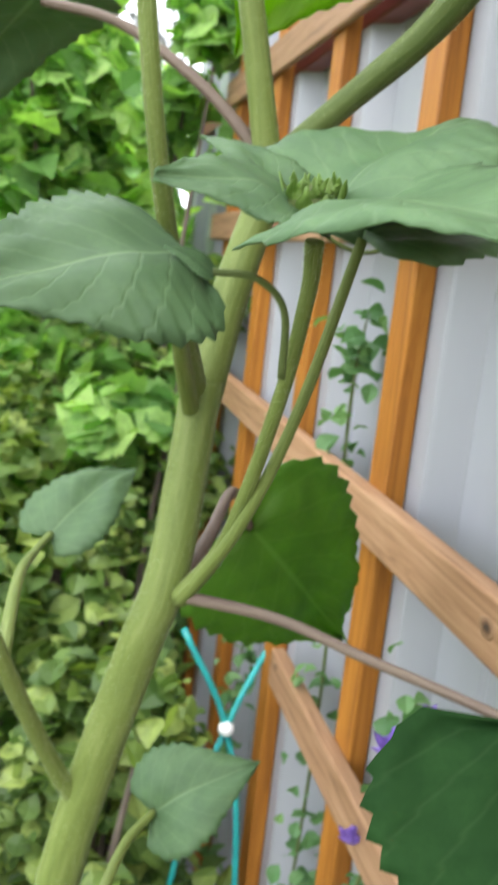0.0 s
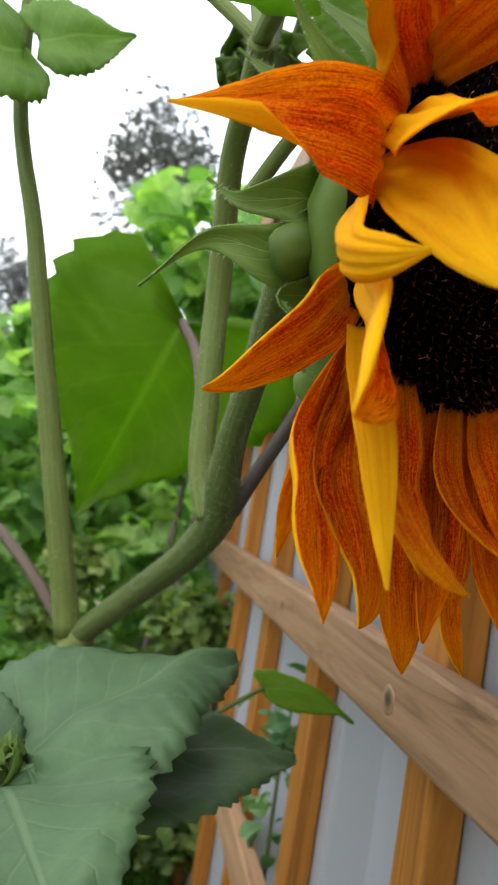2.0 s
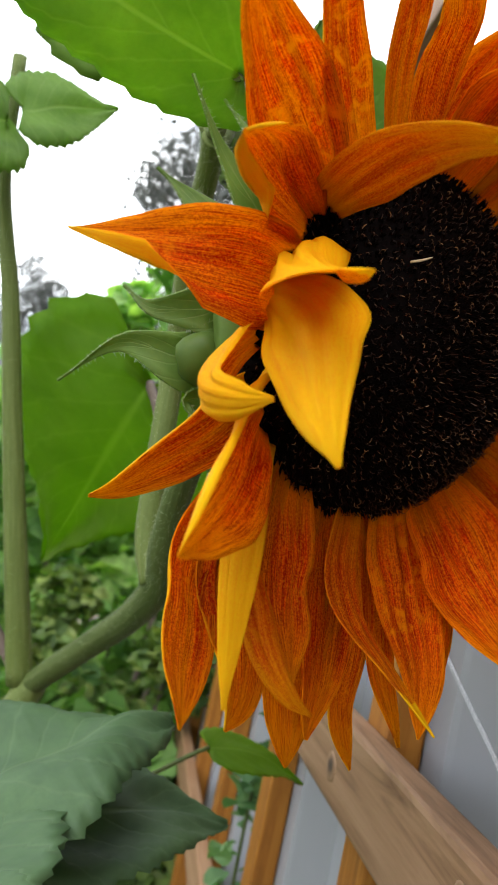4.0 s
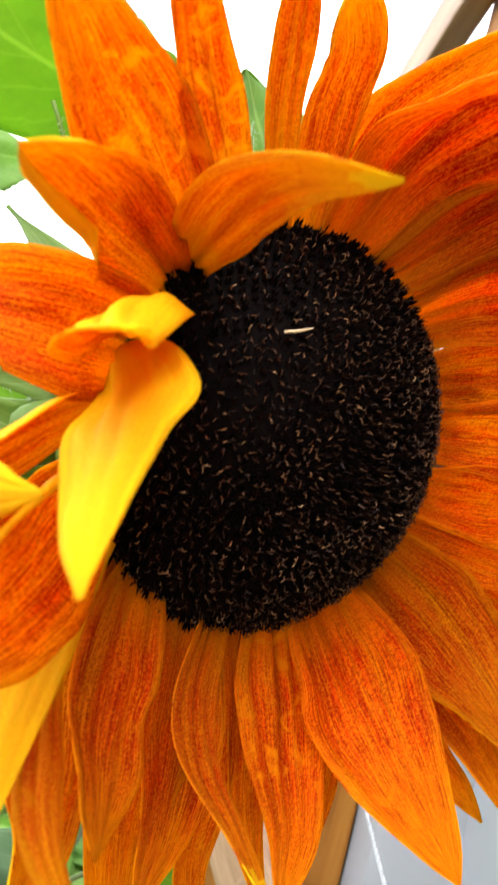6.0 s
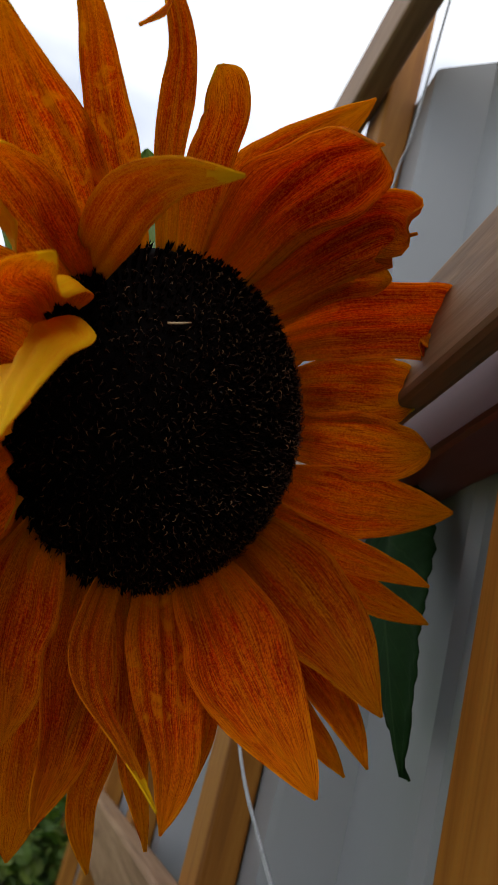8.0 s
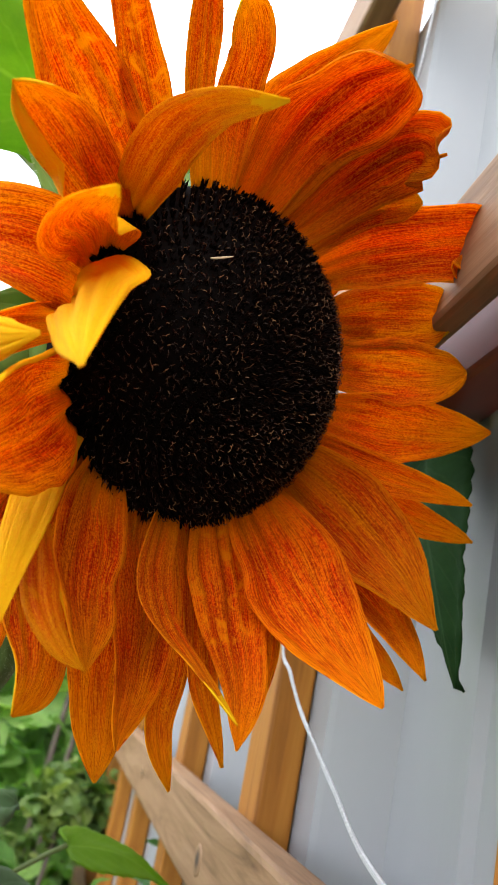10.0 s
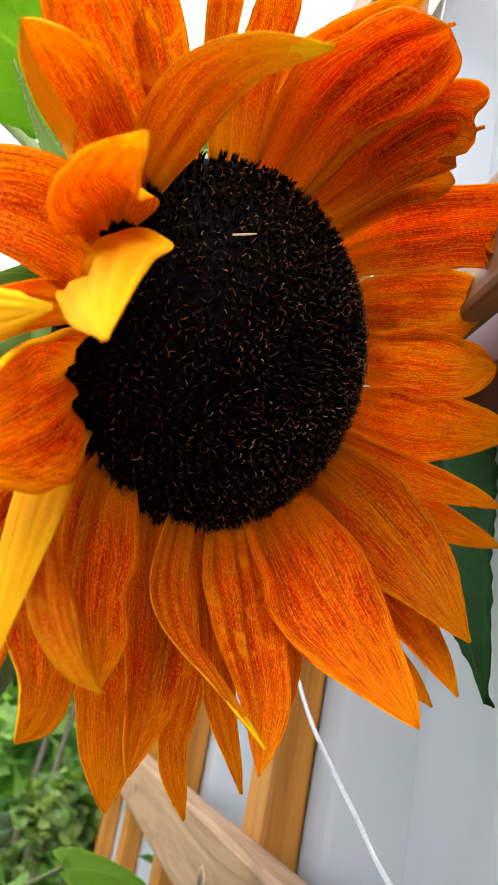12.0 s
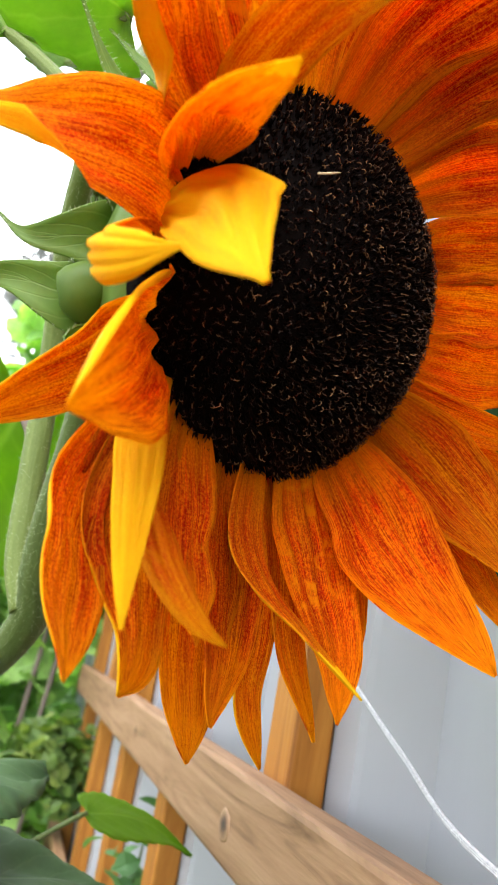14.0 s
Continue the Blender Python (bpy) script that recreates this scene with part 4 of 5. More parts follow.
NECK = HEAD_AT - FORWARD * 0.044
stalk("stem", [(0.10, 0.55, 0.0), (0.09, 0.545, 0.5), (0.082, 0.53, 0.85), (0.100, 0.515, 1.04), (0.131, 0.500, 1.182), (0.145, 0.499, 1.235), (0.158, 0.522, 1.335)], (0.017, 0.017, 0.0145, 0.0130, 0.0122, 0.0118, 0.0110), M_STEM, "thick pale green hairy main stem", 9000)
stalk("branch", [(0.157, 0.522, 1.318), (0.172, 0.536, 1.385), (0.193, 0.547, 1.458)], (0.0110, 0.0105, 0.0090), M_STEM, "green branch", 9000)
stalk("branch", [(0.1895, 0.5480, 1.4540), (0.2195, 0.5150, 1.4880), (0.2405, 0.4770, 1.5140), (0.2500, 0.4470, 1.5350), (0.2485, 0.4280, 1.5510), (0.2482, 0.4100, 1.5711), (0.2509, 0.3850, 1.5981), (0.2520, 0.3580, 1.6240), (0.2560, 0.3350, 1.6390), NECK], (0.0066, 0.0070, 0.0076, 0.0082, 0.0076, 0.0064, 0.0060, 0.0060, 0.0064, 0.008), M_STEM_DARK, "curved hairy green stalk that carries the head", 11000)
stalk("branch", [(0.1865, 0.5470, 1.4560), (0.1685, 0.5400, 1.5290), (0.1495, 0.5350, 1.6040), (0.1335, 0.5300, 1.6710), (0.1155, 0.5260, 1.7340), (0.1095, 0.5200, 1.8040)], (0.0078, 0.0068, 0.0058, 0.0050, 0.0044, 0.004), M_STEM, "straight pale green side stalk", 9000)
stalk("branch", [(0.2465, 0.4460, 1.5340), (0.2395, 0.4500, 1.5560), (0.2365, 0.4520, 1.5940), (0.2335, 0.4500, 1.6470), (0.2295, 0.4250, 1.6930), (0.2310, 0.3900, 1.7120), (0.2310, 0.3680, 1.7200)], (0.0062, 0.0062, 0.0060, 0.0058, 0.0055, 0.005, 0.005), M_STEM, "straight pale green side stalk", 9000)
stalk("branch", [(0.156, 0.524, 1.322), (0.134, 0.470, 1.380), (0.119, 0.430, 1.420), (0.108, 0.410, 1.465), (0.098, 0.400, 1.530), (0.090, 0.395, 1.62)], (0.0075, 0.0050, 0.0042, 0.0038, 0.0036, 0.0034), M_STEM, "straight pale green side stalk", 9000)


def leaf(base, tip, up, width, path=None, radii=(0.003, 0.0035), mats=None, pet=None, label="green toothed heart-shaped leaf", **how):
    """A leaf of the plant, with its stalk where one shows."""
    PETALS[0] += 1
    ob = part("leaf", sheet(leaf_rows(base, tip, up, width, seed=PETALS[0] * 0.77, **how), 0.0005), mats or [M_LEAF, M_LEAF_BACK], plant, label)
    if path:
        part("petiole", tube([*path, base], radii, 20, 10), pet or M_STEM, ob)
    return ob


# the bud cluster on its own stalk with three spreading leaves
CL = Vector((0.176, 0.396, 1.424))
stalk("branch", [(0.150, 0.488, 1.222), (0.168, 0.468, 1.262), (0.176, 0.425, 1.34), (0.178, 0.404, 1.39), CL - Vector((0, 0, 0.012))], (0.0055, 0.0040, 0.0034, 0.0034, 0.0040), M_STEM, "slim green side stalk", 9000)
leaf(CL + Vector((0.004, -0.004, -0.004)), (0.222, 0.262, 1.412), (-0.25, -0.35, 0.9), 0.098, sag=0.10, heart=0.10, label="grey-green toothed leaf beside the small bud")
leaf(CL + Vector((0.008, 0.012, 0.006)), (0.270, 0.456, 1.473), (-0.3, -0.2, 0.94), 0.118, taper=0.42, sag=0.08, heart=0.10, label="grey-green toothed leaf beside the small bud")
leaf((0.208, 0.432, 1.416), (0.309, 0.474, 1.424), (-0.25, -0.42, 0.87), 0.085, taper=0.35, sag=0.10, heart=0.10, path=[(0.152, 0.488, 1.222), (0.172, 0.455, 1.275), (0.190, 0.440, 1.335)], radii=(0.0038, 0.0032, 0.0028, 0.0025), label="grey-green toothed leaf beside the small bud")
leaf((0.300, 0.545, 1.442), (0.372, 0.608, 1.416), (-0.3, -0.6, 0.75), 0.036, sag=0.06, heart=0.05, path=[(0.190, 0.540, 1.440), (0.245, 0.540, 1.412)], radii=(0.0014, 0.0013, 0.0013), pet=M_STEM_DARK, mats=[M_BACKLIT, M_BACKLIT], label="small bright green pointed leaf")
leaf((0.136, 0.395, 1.396), (0.116, 0.392, 1.404), (0, -0.6, 0.8), 0.014, sag=0.06, heart=0.05, path=[(0.171, 0.405, 1.355), (0.167, 0.397, 1.383), (0.154, 0.395, 1.395)], radii=(0.0018, 0.0016, 0.0015, 0.0014), pet=M_STEM_DARK, label="small green leaf on a curved stalk")
leaf(CL + Vector((-0.006, 0.0, -0.002)), (0.108, 0.372, 1.428), (0.0, -0.5, 0.85), 0.055, sag=0.08, heart=0.08, label="grey-green toothed leaf beside the small bud")
leaf(CL + Vector((-0.006, 0.012, 0.0)), (0.135, 0.45, 1.452), (0.2, -0.5, 0.85), 0.040, sag=0.10, heart=0.08)


def bud(at, facing, size, mats, label, sepals=18):
    """A closed flower bud wrapped in pointed sepals."""
    at, facing = Vector(at), Vector(facing).normalized()
    q = facing.to_track_quat("Z", "Y").to_matrix().to_4x4()
    q.translation = at
    bm = bmesh.new()
    bmesh.ops.create_uvsphere(bm, u_segments=20, v_segments=12, radius=size)
    for v in bm.verts:
        v.co.z *= 0.75
        v.co *= 1 + 0.08 * noise.noise(v.co * 220)
    ob = part("bud", smooth(bm), mats[0], plant, label, q)
    rng = random.Random(int(size * 1e5))
    for k0 in range(sepals):
        a, inner = k0 * 137.5, k0 / sepals
        r0 = size * (0.95 - 0.55 * inner)
        pts = [polar(a, r0, -size * 0.3 + size * inner * 0.6), polar(a, r0 * 1.25, size * (0.35 + 0.4 * inner)), polar(a + rng.uniform(-12, 12), r0 * rng.uniform(0.9, 1.7), size * rng.uniform(0.8, 1.25))]
        line = spline(pts, 10)
        w = size * rng.uniform(0.6, 0.8)
        rows = blade(line, lambda s: max(w * 0.6 * max(0.0, 1 - s**1.3), 0.0002), lambda s, t: ((Vector((0, 0, 1)) - t * t.z).normalized() if abs(t.z) < 0.98 else t.orthogonal()), 0.3, 0.05, 0.0, k0, 5)
        part("sepal", sheet(rows, 0.0005), [mats[1], mats[1]], ob, m=q)
    return ob


bud(CL + Vector((-0.002, 0.004, 0.002)), (-0.1, -0.15, 1.0), 0.0105, (M_STEM_DARK, M_SEPAL), "small green bud wrapped in pointed sepals", 22)
bud((0.244, 0.600, 1.818), (0.2, -0.9, -0.2), 0.027, (M_STEM_DARK, M_SEPAL), "dark green half-open bud with pointed sepals", 26)
stalk("branch", [(0.252, 0.605, 1.820), (0.266, 0.59, 1.850), (0.262, 0.54, 1.868), (0.246, 0.46, 1.82), (0.232, 0.372, 1.716)], (0.005, 0.005, 0.005, 0.005, 0.005), M_STEM_DARK, "thin dark green stalk of the bud")

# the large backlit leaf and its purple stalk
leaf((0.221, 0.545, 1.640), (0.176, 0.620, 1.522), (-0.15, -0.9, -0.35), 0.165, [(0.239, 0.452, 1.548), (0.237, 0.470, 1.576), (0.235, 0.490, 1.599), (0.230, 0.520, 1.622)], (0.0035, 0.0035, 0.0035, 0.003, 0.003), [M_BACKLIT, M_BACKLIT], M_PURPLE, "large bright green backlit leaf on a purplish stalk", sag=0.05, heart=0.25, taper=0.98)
# a purple stalk to the left of the node
leaf((0.060, 0.62, 1.535), (0.02, 0.70, 1.48), (0, -0.3, 0.9), 0.12, [(0.190, 0.549, 1.452), (0.152, 0.570, 1.492), (0.105, 0.60, 1.525)], (0.004, 0.0035, 0.003, 0.003), pet=M_PURPLE, label="green leaf on a long purplish stalk")
# the shaded leaf that hangs behind the head, on the purple stalk from the fork
leaf((0.412, 0.390, 1.655), (0.416, 0.330, 1.550), (-1, -0.3, 0.0), 0.052, [(0.2545, 0.436, 1.538), (0.272, 0.432, 1.576), (0.298, 0.425, 1.628), (0.355, 0.418, 1.668)], (0.004, 0.0034, 0.003, 0.0026, 0.0026), pet=M_PETIOLE, mats=[M_LEAF_SHADE, M_LEAF_SHADE], label="shaded green leaf hanging behind the flower head", sag=0.03, fold=0.03, curl=0.0)
# lower leaves
leaf((0.126, 0.405, 1.402), (0.036, 0.350, 1.378), (-0.1, -0.70, 0.70), 0.085, path=[(0.152, 0.515, 1.318), (0.138, 0.470, 1.352), (0.126, 0.430, 1.388)], radii=(0.0050, 0.0042, 0.0034, 0.0028), sag=0.06, heart=0.03, label="broad grey-green leaf near the main fork")
leaf((0.264, 0.335, 1.234), (0.292, 0.265, 1.135), (-0.3, -0.5, 0.8), 0.13, [(0.150, 0.488, 1.224), (0.195, 0.455, 1.226), (0.228, 0.41, 1.226), (0.250, 0.362, 1.232)], (0.0035, 0.003, 0.0026, 0.0024, 0.0024), [M_LEAF_SHADE, M_LEAF_SHADE], pet=M_PURPLE, sag=0.10, label="broad green leaf on a long purplish stalk")
leaf((0.217, 0.62, 1.222), (0.325, 0.70, 1.105), (-0.2, -0.9, 0.35), 0.150, [(0.150, 0.49, 1.228), (0.172, 0.53, 1.245), (0.196, 0.59, 1.255)], (0.0045, 0.004, 0.0035, 0.003), [M_BACKLIT_SHADE, M_BACKLIT_SHADE], M_PURPLE, "large shaded green leaf low on the plant", sag=0.05, taper=0.85)
leaf((0.165, 0.60, 1.018), (0.238, 0.60, 1.055), (-0.3, -0.6, 0.7), 0.075, [(0.115, 0.512, 0.99), (0.14, 0.56, 1.018)], (0.004, 0.0035, 0.003), label="grey-green leaf low on the plant")
leaf((0.165, 0.50, 0.985), (0.235, 0.45, 0.98), (-0.1, -0.4, 0.9), 0.085, [(0.11, 0.52, 0.96), (0.14, 0.51, 0.985)], (0.004, 0.0035, 0.003), label="grey-green leaf low on the plant")
leaf((0.085, 0.74, 1.172), (0.155, 0.80, 1.215), (-0.2, -0.6, 0.7), 0.070, [(0.062, 0.460, 1.200), (0.066, 0.56, 1.205), (0.075, 0.68, 1.180)], (0.004, 0.0035, 0.003, 0.003), label="pale grey-green leaf low on the plant")
stalk("branch", [(0.112, 0.508, 1.085), (0.093, 0.50, 1.115), (0.062, 0.46, 1.20), (0.040, 0.44, 1.27)], (0.006, 0.005, 0.0045, 0.004), M_STEM, "thin green side stalk", 9000)
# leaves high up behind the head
leaf((0.236, 0.288, 1.708), (0.130, 0.212, 1.708), (-0.3, -0.75, -0.55), 0.044, [(0.231, 0.368, 1.722), (0.234, 0.33, 1.718)], (0.004, 0.004, 0.003), sag=0.03, mats=[M_LEAF_LIT, M_LEAF_LIT], label="bright green hairy leaf beside the flower head")
leaf((0.186, 0.40, 1.765), (0.128, 0.40, 1.865), (0.3, -0.9, -0.2), 0.075, sag=0.05, mats=[M_LEAF_LIT, M_LEAF_LIT], path=[(0.231, 0.372, 1.722), (0.205, 0.388, 1.748)], radii=(0.003, 0.003, 0.0025), label="bright green leaf behind the flower head")
leaf((0.207, 0.466, 1.802), (0.184, 0.466, 1.860), (0.2, -0.95, -0.2), 0.045, sag=0.04, mats=[M_LEAF_LIT, M_LEAF_LIT], path=[(0.231, 0.372, 1.718), (0.224, 0.42, 1.775)], radii=(0.0025, 0.0025, 0.002), label="bright green leaf behind the flower head")
leaf((0.285, 0.36, 1.720), (0.262, 0.345, 1.766), (0.1, -0.9, 0.3), 0.075, sag=0.05, mats=[M_LEAF_LIT, M_LEAF_LIT], path=[(0.238, 0.42, 1.675), (0.258, 0.39, 1.705)], radii=(0.004, 0.0035, 0.003), label="bright green leaf behind the flower head")
leaf((0.124, 0.497, 1.765), (0.170, 0.517, 1.785), (-0.1, -0.9, 0.3), 0.055, sag=0.05, mats=[M_LEAF_LIT, M_LEAF_LIT], label="small bright green leaf near a stalk tip")
leaf((0.118, 0.492, 1.755), (0.075, 0.47, 1.735), (0.1, -0.9, 0.3), 0.07, sag=0.05, mats=[M_LEAF_LIT, M_LEAF_LIT], label="small bright green leaf near a stalk tip")

# ---- twine ----
twine = thing("twine", (0.383, 0.35, 1.9), "white plastic twine tied between trellis and plant", "twine")
for k0 in range(3):
    off = [Vector((0.0, 0.0007 * math.sin(i * 1.9 + k0 * 2.1), 0.0007 * math.cos(i * 1.9 + k0 * 2.1))) for i in range(11)]
    run = [(0.383, 0.360, 2.02), (0.383, 0.389, 1.869), (0.383, 0.403, 1.847), (0.383, 0.416, 1.809), (0.383, 0.470, 1.68), (0.383, 0.482, 1.573), (0.383, 0.452, 1.549), (0.383, 0.414, 1.530), (0.383, 0.355, 1.508), (0.383, 0.292, 1.488), (0.383, 0.14, 1.472)]
    part("strand", tube([Vector(p) + o for p, o in zip(run, off)], (0.00062,) * 11, 90, 7, 0.15, k0), M_TWINE, twine)


# ---- foliage ----
def foliage(name, count, spot, size, mat, parent, seed, label="", tilt=0.7, lobes=5, kind=""):
    """Many small folded leaves at places that spot(rng) gives, as one mesh."""
    rng = np.random.default_rng(seed)
    half = [(0.0, 0.02), (0.12, 0.30), (0.30, 0.46), (0.42, 0.36), (0.60, 0.40), (0.78, 0.22)] if lobes == 5 else [(0.0, 0.02), (0.18, 0.30), (0.45, 0.40), (0.72, 0.26)]
    mid = [(0.0, 0.0), (0.35, 0.0), (0.70, 0.0), (1.0, 0.0)]
    outline = [(x, y) for x, y in half] + [(1.0, 0.0)] + [(x, -y) for x, y in half[::-1]]
    shape = np.array([(0.42, 0.0)] + outline)
    m = len(outline)
    tri = np.array([(0, 1 + i, 1 + (i + 1) % m) for i in range(m)])
    verts, faces = np.zeros((count, m + 1, 3)), np.zeros((count, m, 3), int)
    for i in range(count):
        p, away = spot(rng)
        s = size * rng.uniform(0.6, 1.35)
        nrm = np.array(away) * (1 - tilt) + rng.normal(size=3) * 0.55 + np.array((0, 0, 0.75))
        nrm /= np.linalg.norm(nrm)
        t = np.cross(nrm, rng.normal(size=3))
        t /= np.linalg.norm(t)
        b = np.cross(nrm, t)
        x, y = shape[:, 0] - 0.5, shape[:, 1]
        z = 0.35 * np.abs(y) - 0.35 * x * x + rng.normal(size=m + 1) * 0.03
        verts[i] = np.array(p) + s * (x[:, None] * t + y[:, None] * b + z[:, None] * nrm)
        faces[i] = tri + i * (m + 1)
    me = bpy.data.meshes.new(name)
    me.from_pydata(verts.reshape(-1, 3).tolist(), [], faces.reshape(-1, 3).tolist())
    return part(name, me, mat, parent, label, kind=kind)


def clumps(centres, spread):
    """Places in clumps: each clump a ball of leaves, denser at its outside."""
    def spot(rng):
        c, r = centres[rng.integers(len(centres))]
        v = rng.normal(size=3)
        v /= np.linalg.norm(v)
        q = r * rng.uniform(0.25, 1.0) ** 0.5
        return np.array(c) + v * q * np.array(spread), v
    return spot


def bush(at, radius, height, count, size, mat, label, seed, lobes=5, name="bush"):
    """A leafy shrub: several tapered stems and a crown of leaf clumps."""
    rng = np.random.default_rng(seed)
    ob = thing(name, (*at, 0.0), label, "bush")
    centres = []
    for i in range(26):
        a, q = rng.uniform(0, 6.283), radius * math.sqrt(rng.uniform(0, 1)) * 0.85
        z = height * rng.uniform(0.10, 0.92)
        q *= 1.0 - 0.45 * max(0.0, z / height - 0.6) / 0.4
        centres.append(((at[0] + q * math.cos(a), at[1] + q * math.sin(a), z), radius * rng.uniform(0.22, 0.42)))
    for i in range(7):
        c = centres[i * 3][0]
        part("stem", tube([(at[0] + rng.normal() * 0.05, at[1] + rng.normal() * 0.05, 0.0), ((at[0] + c[0]) / 2, (at[1] + c[1]) / 2, c[2] * 0.5), c], (0.012, 0.008, 0.003), 10, 7), M_BARK, ob)
    foliage("crown", count, clumps(centres, (1, 1, 0.9)), size, mat, ob, seed + 1, lobes=lobes)
    return ob


bush((-0.55, 1.75), 0.55, 1.85, 3000, 0.075, M_HEDGE, "dense leafy green shrub beyond the sunflower", 11)
bush((0.02, 2.25), 0.55, 1.95, 3000, 0.075, M_HEDGE, "dense leafy green shrub beyond the sunflower", 12)
bush((-0.95, 2.6), 0.75, 1.95, 3000, 0.085, M_HEDGE, "dense leafy green shrub beyond the sunflower", 13)
bush((0.40, 4.3), 0.9, 2.05, 2600, 0.095, M_HEDGE, "dense leafy green shrub far behind the sunflower", 20)
bush((-0.75, 4.4), 1.0, 2.05, 2600, 0.095, M_HEDGE, "dense leafy green shrub far behind the sunflower", 22)
bush((0.10, 3.2), 0.7, 2.05, 2600, 0.085, M_HEDGE, "dense leafy green shrub beyond the sunflower", 14)
bush((0.19, 1.88), 0.33, 2.30, 2600, 0.070, M_HEDGE, "tall leafy green shrub beside the end of the trellis", 19)
bush((-0.12, 1.45), 0.36, 1.12, 2600, 0.045, M_HERB, "yellowish green herb clump beside the trellis", 15, 4, "herb_clump")
bush((0.14, 1.15), 0.22, 0.95, 1800, 0.038, M_HERB, "yellowish green herb clump beside the trellis", 16, 4, "herb_clump")
bush((-0.30, 1.0), 0.32, 0.90, 2200, 0.042, M_HERB, "yellowish green herb clump beside the trellis", 17, 4, "herb_clump")
bush((0.20, 1.72), 0.27, 1.52, 4200, 0.030, M_HERB, "yellowish green small-leaved herb clump beside the trellis", 18, 4, "herb_clump")


# climbing vine on the trellis
vine = thing("climbing_vine", (0.35, 1.0, 0.0), "thin climbing vine with small leaves and violet bell flowers", "vine")
for path in ([(0.36, 0.95, 0.0), (0.40, 0.98, 0.5), (0.402, 0.95, 0.9), (0.400, 0.97, 1.25), (0.400, 0.95, 1.36)],
             [(0.31, 0.85, 0.0), (0.35, 0.80, 0.55), (0.39, 0.72, 0.9), (0.40, 0.70, 1.05)],
             [(0.34, 1.25, 0.0), (0.37, 1.27, 0.6), (0.398, 1.27, 1.0)]):
    part("tendril", tube(path, (0.002,) * (len(path) - 1) + (0.001,), 40, 6), M_STEM_DARK, vine)
    line = spline(path, 60)

    def on_vine(rng, line=line):
        p = line[int(rng.uniform(18, 60))]
        v = rng.normal(size=3)
        return np.array(p) + v * 0.016, v

    foliage("foliage", 110, on_vine, 0.024, M_VINE, vine, int(path[0][1] * 100), "small green vine leaves", lobes=4, kind="stuff")


def bell(at, facing, size):
    """A violet flower of five pointed petals joined in a short bell."""
    at = Vector(at)
    q = Vector(facing).normalized().to_track_quat("Z", "Y").to_matrix().to_4x4()
    q.translation = at
    bm = bmesh.new()
    rings = []
    for i in range(7):
        s = i / 6
        ring = []
        for j in range(20):
            lobe = 0.5 + 0.5 * math.cos(5 * (2 * math.pi * j / 20))
            r = size * (0.10 + 0.25 * s + 0.65 * s**2.2 * lobe)
            ring.append(bm.verts.new(polar(j * 18, r, size * (1.0 * s - 0.45 * s**4 * lobe))))
        rings.append(ring)
    for a, b in zip(rings, rings[1:]):
        for j in range(20):
            bm.faces.new((a[j], b[j], b[(j + 1) % 20], a[(j + 1) % 20]))
    bmesh.ops.solidify(bm, geom=bm.faces[:], thickness=0.0004)
    return part("bell_flower", smooth(bm), M_VIOLET, vine, "violet bell flower", q)


bell((0.372, 0.676, 1.037), (-0.25, -0.75, -0.5), 0.024)
bell((0.366, 0.72, 0.915), (-0.4, -0.7, -0.3), 0.015)
bell((0.392, 0.655, 1.06), (-0.5, -0.6, 0.4), 0.010)

# teal plant stake with a white ball joint
stake = thing("plant_stake", (0.33, 1.12, 0.0), "teal plastic plant support with a white ball joint", "plant support")
J = Vector((0.338, 1.127, 0.779))
part("rod", tube([J + Vector((0.075, 0.04, 0.14)), J, J + Vector((-0.06, -0.03, -0.20)), (0.23, 1.10, 0.0)], (0.0045,) * 4, 20, 8, 0.0), M_TEAL, stake)
part("rod", tube([J + Vector((-0.065, 0.03, 0.13)), J, J + Vector((0.03, -0.02, -0.20)), (0.39, 1.10, 0.0)], (0.0045,) * 4, 20, 8, 0.0), M_TEAL, stake)
bm = bmesh.new()
bmesh.ops.create_uvsphere(bm, u_segments=16, v_segments=10, radius=0.011, matrix=Matrix.Translation(J))
part("ball_joint", smooth(bm), M_WHITE, stake, "white plastic ball")


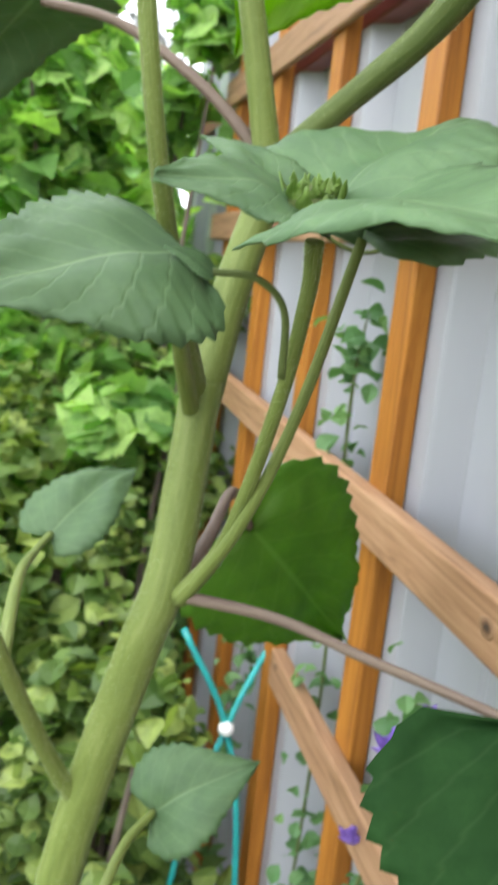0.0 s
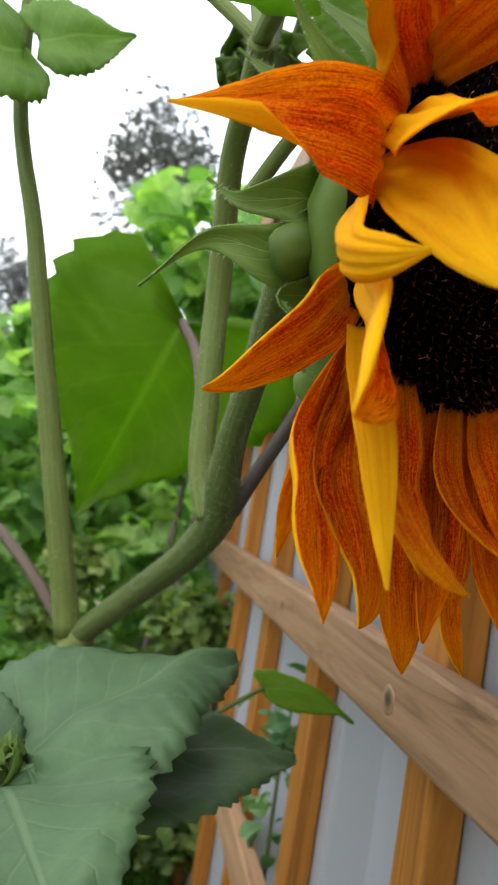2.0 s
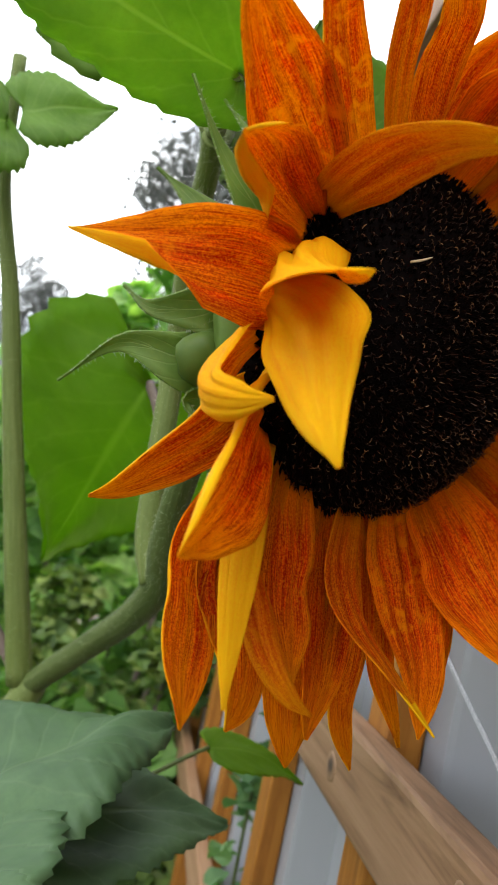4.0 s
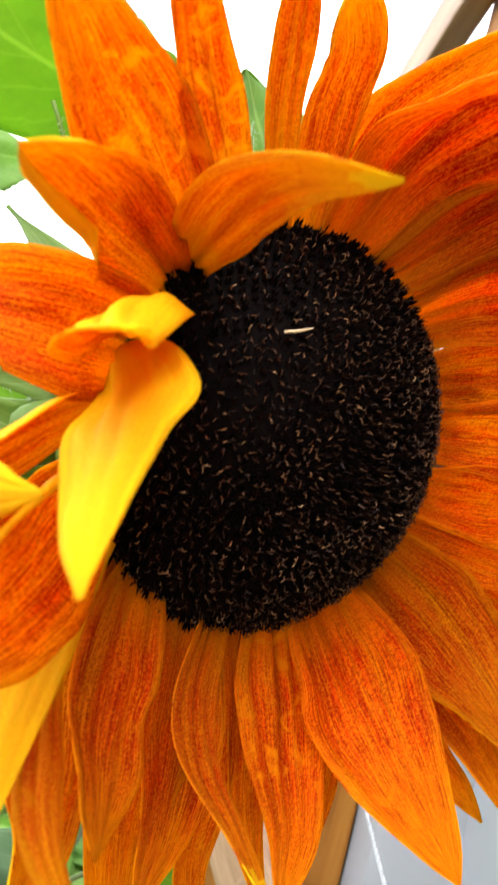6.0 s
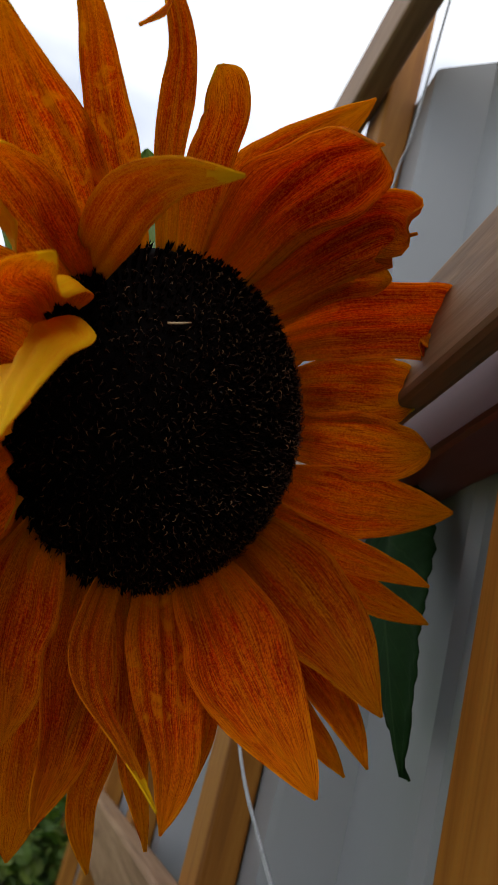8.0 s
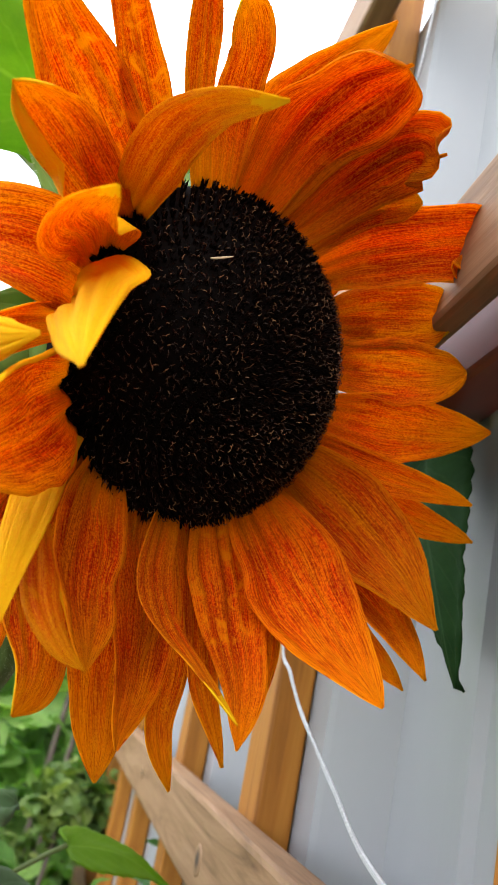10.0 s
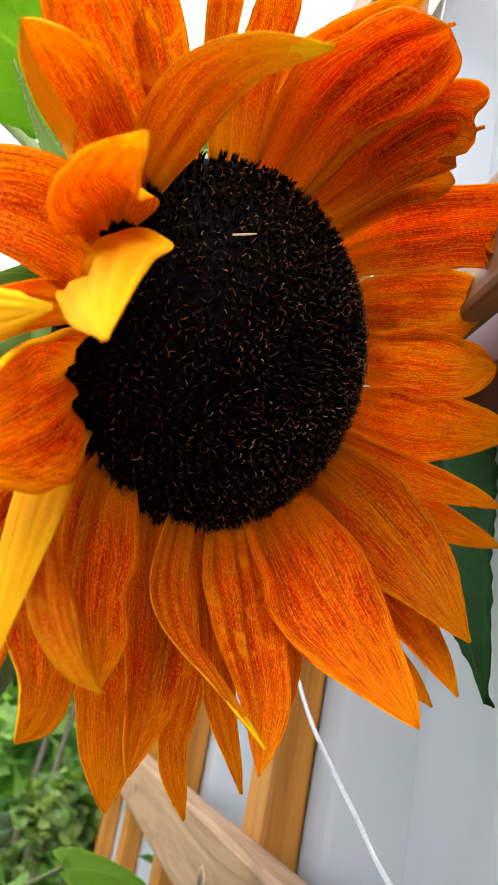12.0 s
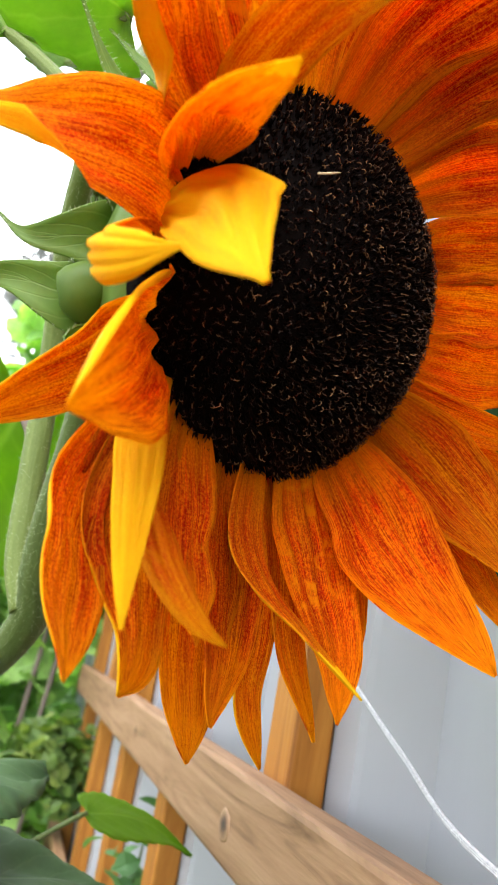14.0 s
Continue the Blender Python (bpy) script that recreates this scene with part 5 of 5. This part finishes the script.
# ---- distance ----
def far_tree(at, height, seed, label):
    """A tree with a tapered trunk, limbs and a thin crown of small leaves."""
    rng = np.random.default_rng(seed)
    ob = thing("tree", (*at, 0.0), label, "tree")
    top = (at[0], at[1], height * 0.93)
    part("trunk", tube([(*at, 0), (at[0] + 0.2, at[1], height * 0.45), top], (height * 0.022, height * 0.014, height * 0.003), 14, 9), M_BARK, ob)
    centres = []
    for i in range(38):
        z = height * rng.uniform(0.22, 0.97)
        reach = height * 0.27 * (1 - abs(z / height - 0.45) * 1.35)
        a = rng.uniform(0, 6.283)
        q = reach * rng.uniform(0.3, 1.0)
        c = (at[0] + q * math.cos(a), at[1] + q * math.sin(a), z)
        centres.append((c, height * rng.uniform(0.05, 0.11)))
        if i % 2:
            part("limb", tube([(at[0], at[1], max(z - reach * 0.6, 0.5)), ((at[0] + c[0]) / 2, (at[1] + c[1]) / 2, z - reach * 0.2), c], (height * 0.006, height * 0.004, height * 0.001), 8, 6), M_BARK, ob)
    foliage("crown", 9000, clumps(centres, (1, 1, 1)), height * 0.013, M_FAR_HAZE, ob, seed + 3, lobes=4)
    return ob


far_tree((-0.6, 24.0), 11.6, 41, "tall haze-grey tree far behind the garden")
far_tree((-4.6, 29.0), 9.0, 42, "haze-grey tree far behind the garden")
far_tree((3.0, 32.0), 9.0, 43, "haze-grey tree far behind the garden")

house = thing("house", (-7.0, 20.0, 0.0), "dark boarded house with a grey roof beyond the garden", "house")
part("wall", box(bmesh.new(), -10.5, -3.3, 18.0, 23.0, 0.0, 3.1, 0.02), M_BOARD, house)
bm = bmesh.new()
r = [bm.verts.new(v) for v in ((-10.9, 17.6, 3.0), (-2.9, 17.6, 3.0), (-2.9, 20.5, 4.2), (-10.9, 20.5, 4.2), (-2.9, 23.4, 3.0), (-10.9, 23.4, 3.0))]
for f in ((0, 1, 2, 3), (3, 2, 4, 5), (0, 3, 5), (1, 4, 2), (0, 5, 4, 1)):
    bm.faces.new([r[i] for i in f])
part("roof", bm, M_ROOF, house, "grey pitched roof")
for x in (-5.2, -7.4):
    win = part("window", box(bmesh.new(), x - 0.55, x + 0.55, 17.95, 18.02, 1.0, 2.1, 0.01), M_WHITE, house)
    part("pane", box(bmesh.new(), x - 0.46, x + 0.46, 17.93, 17.97, 1.09, 2.01), M_GLASS, win)
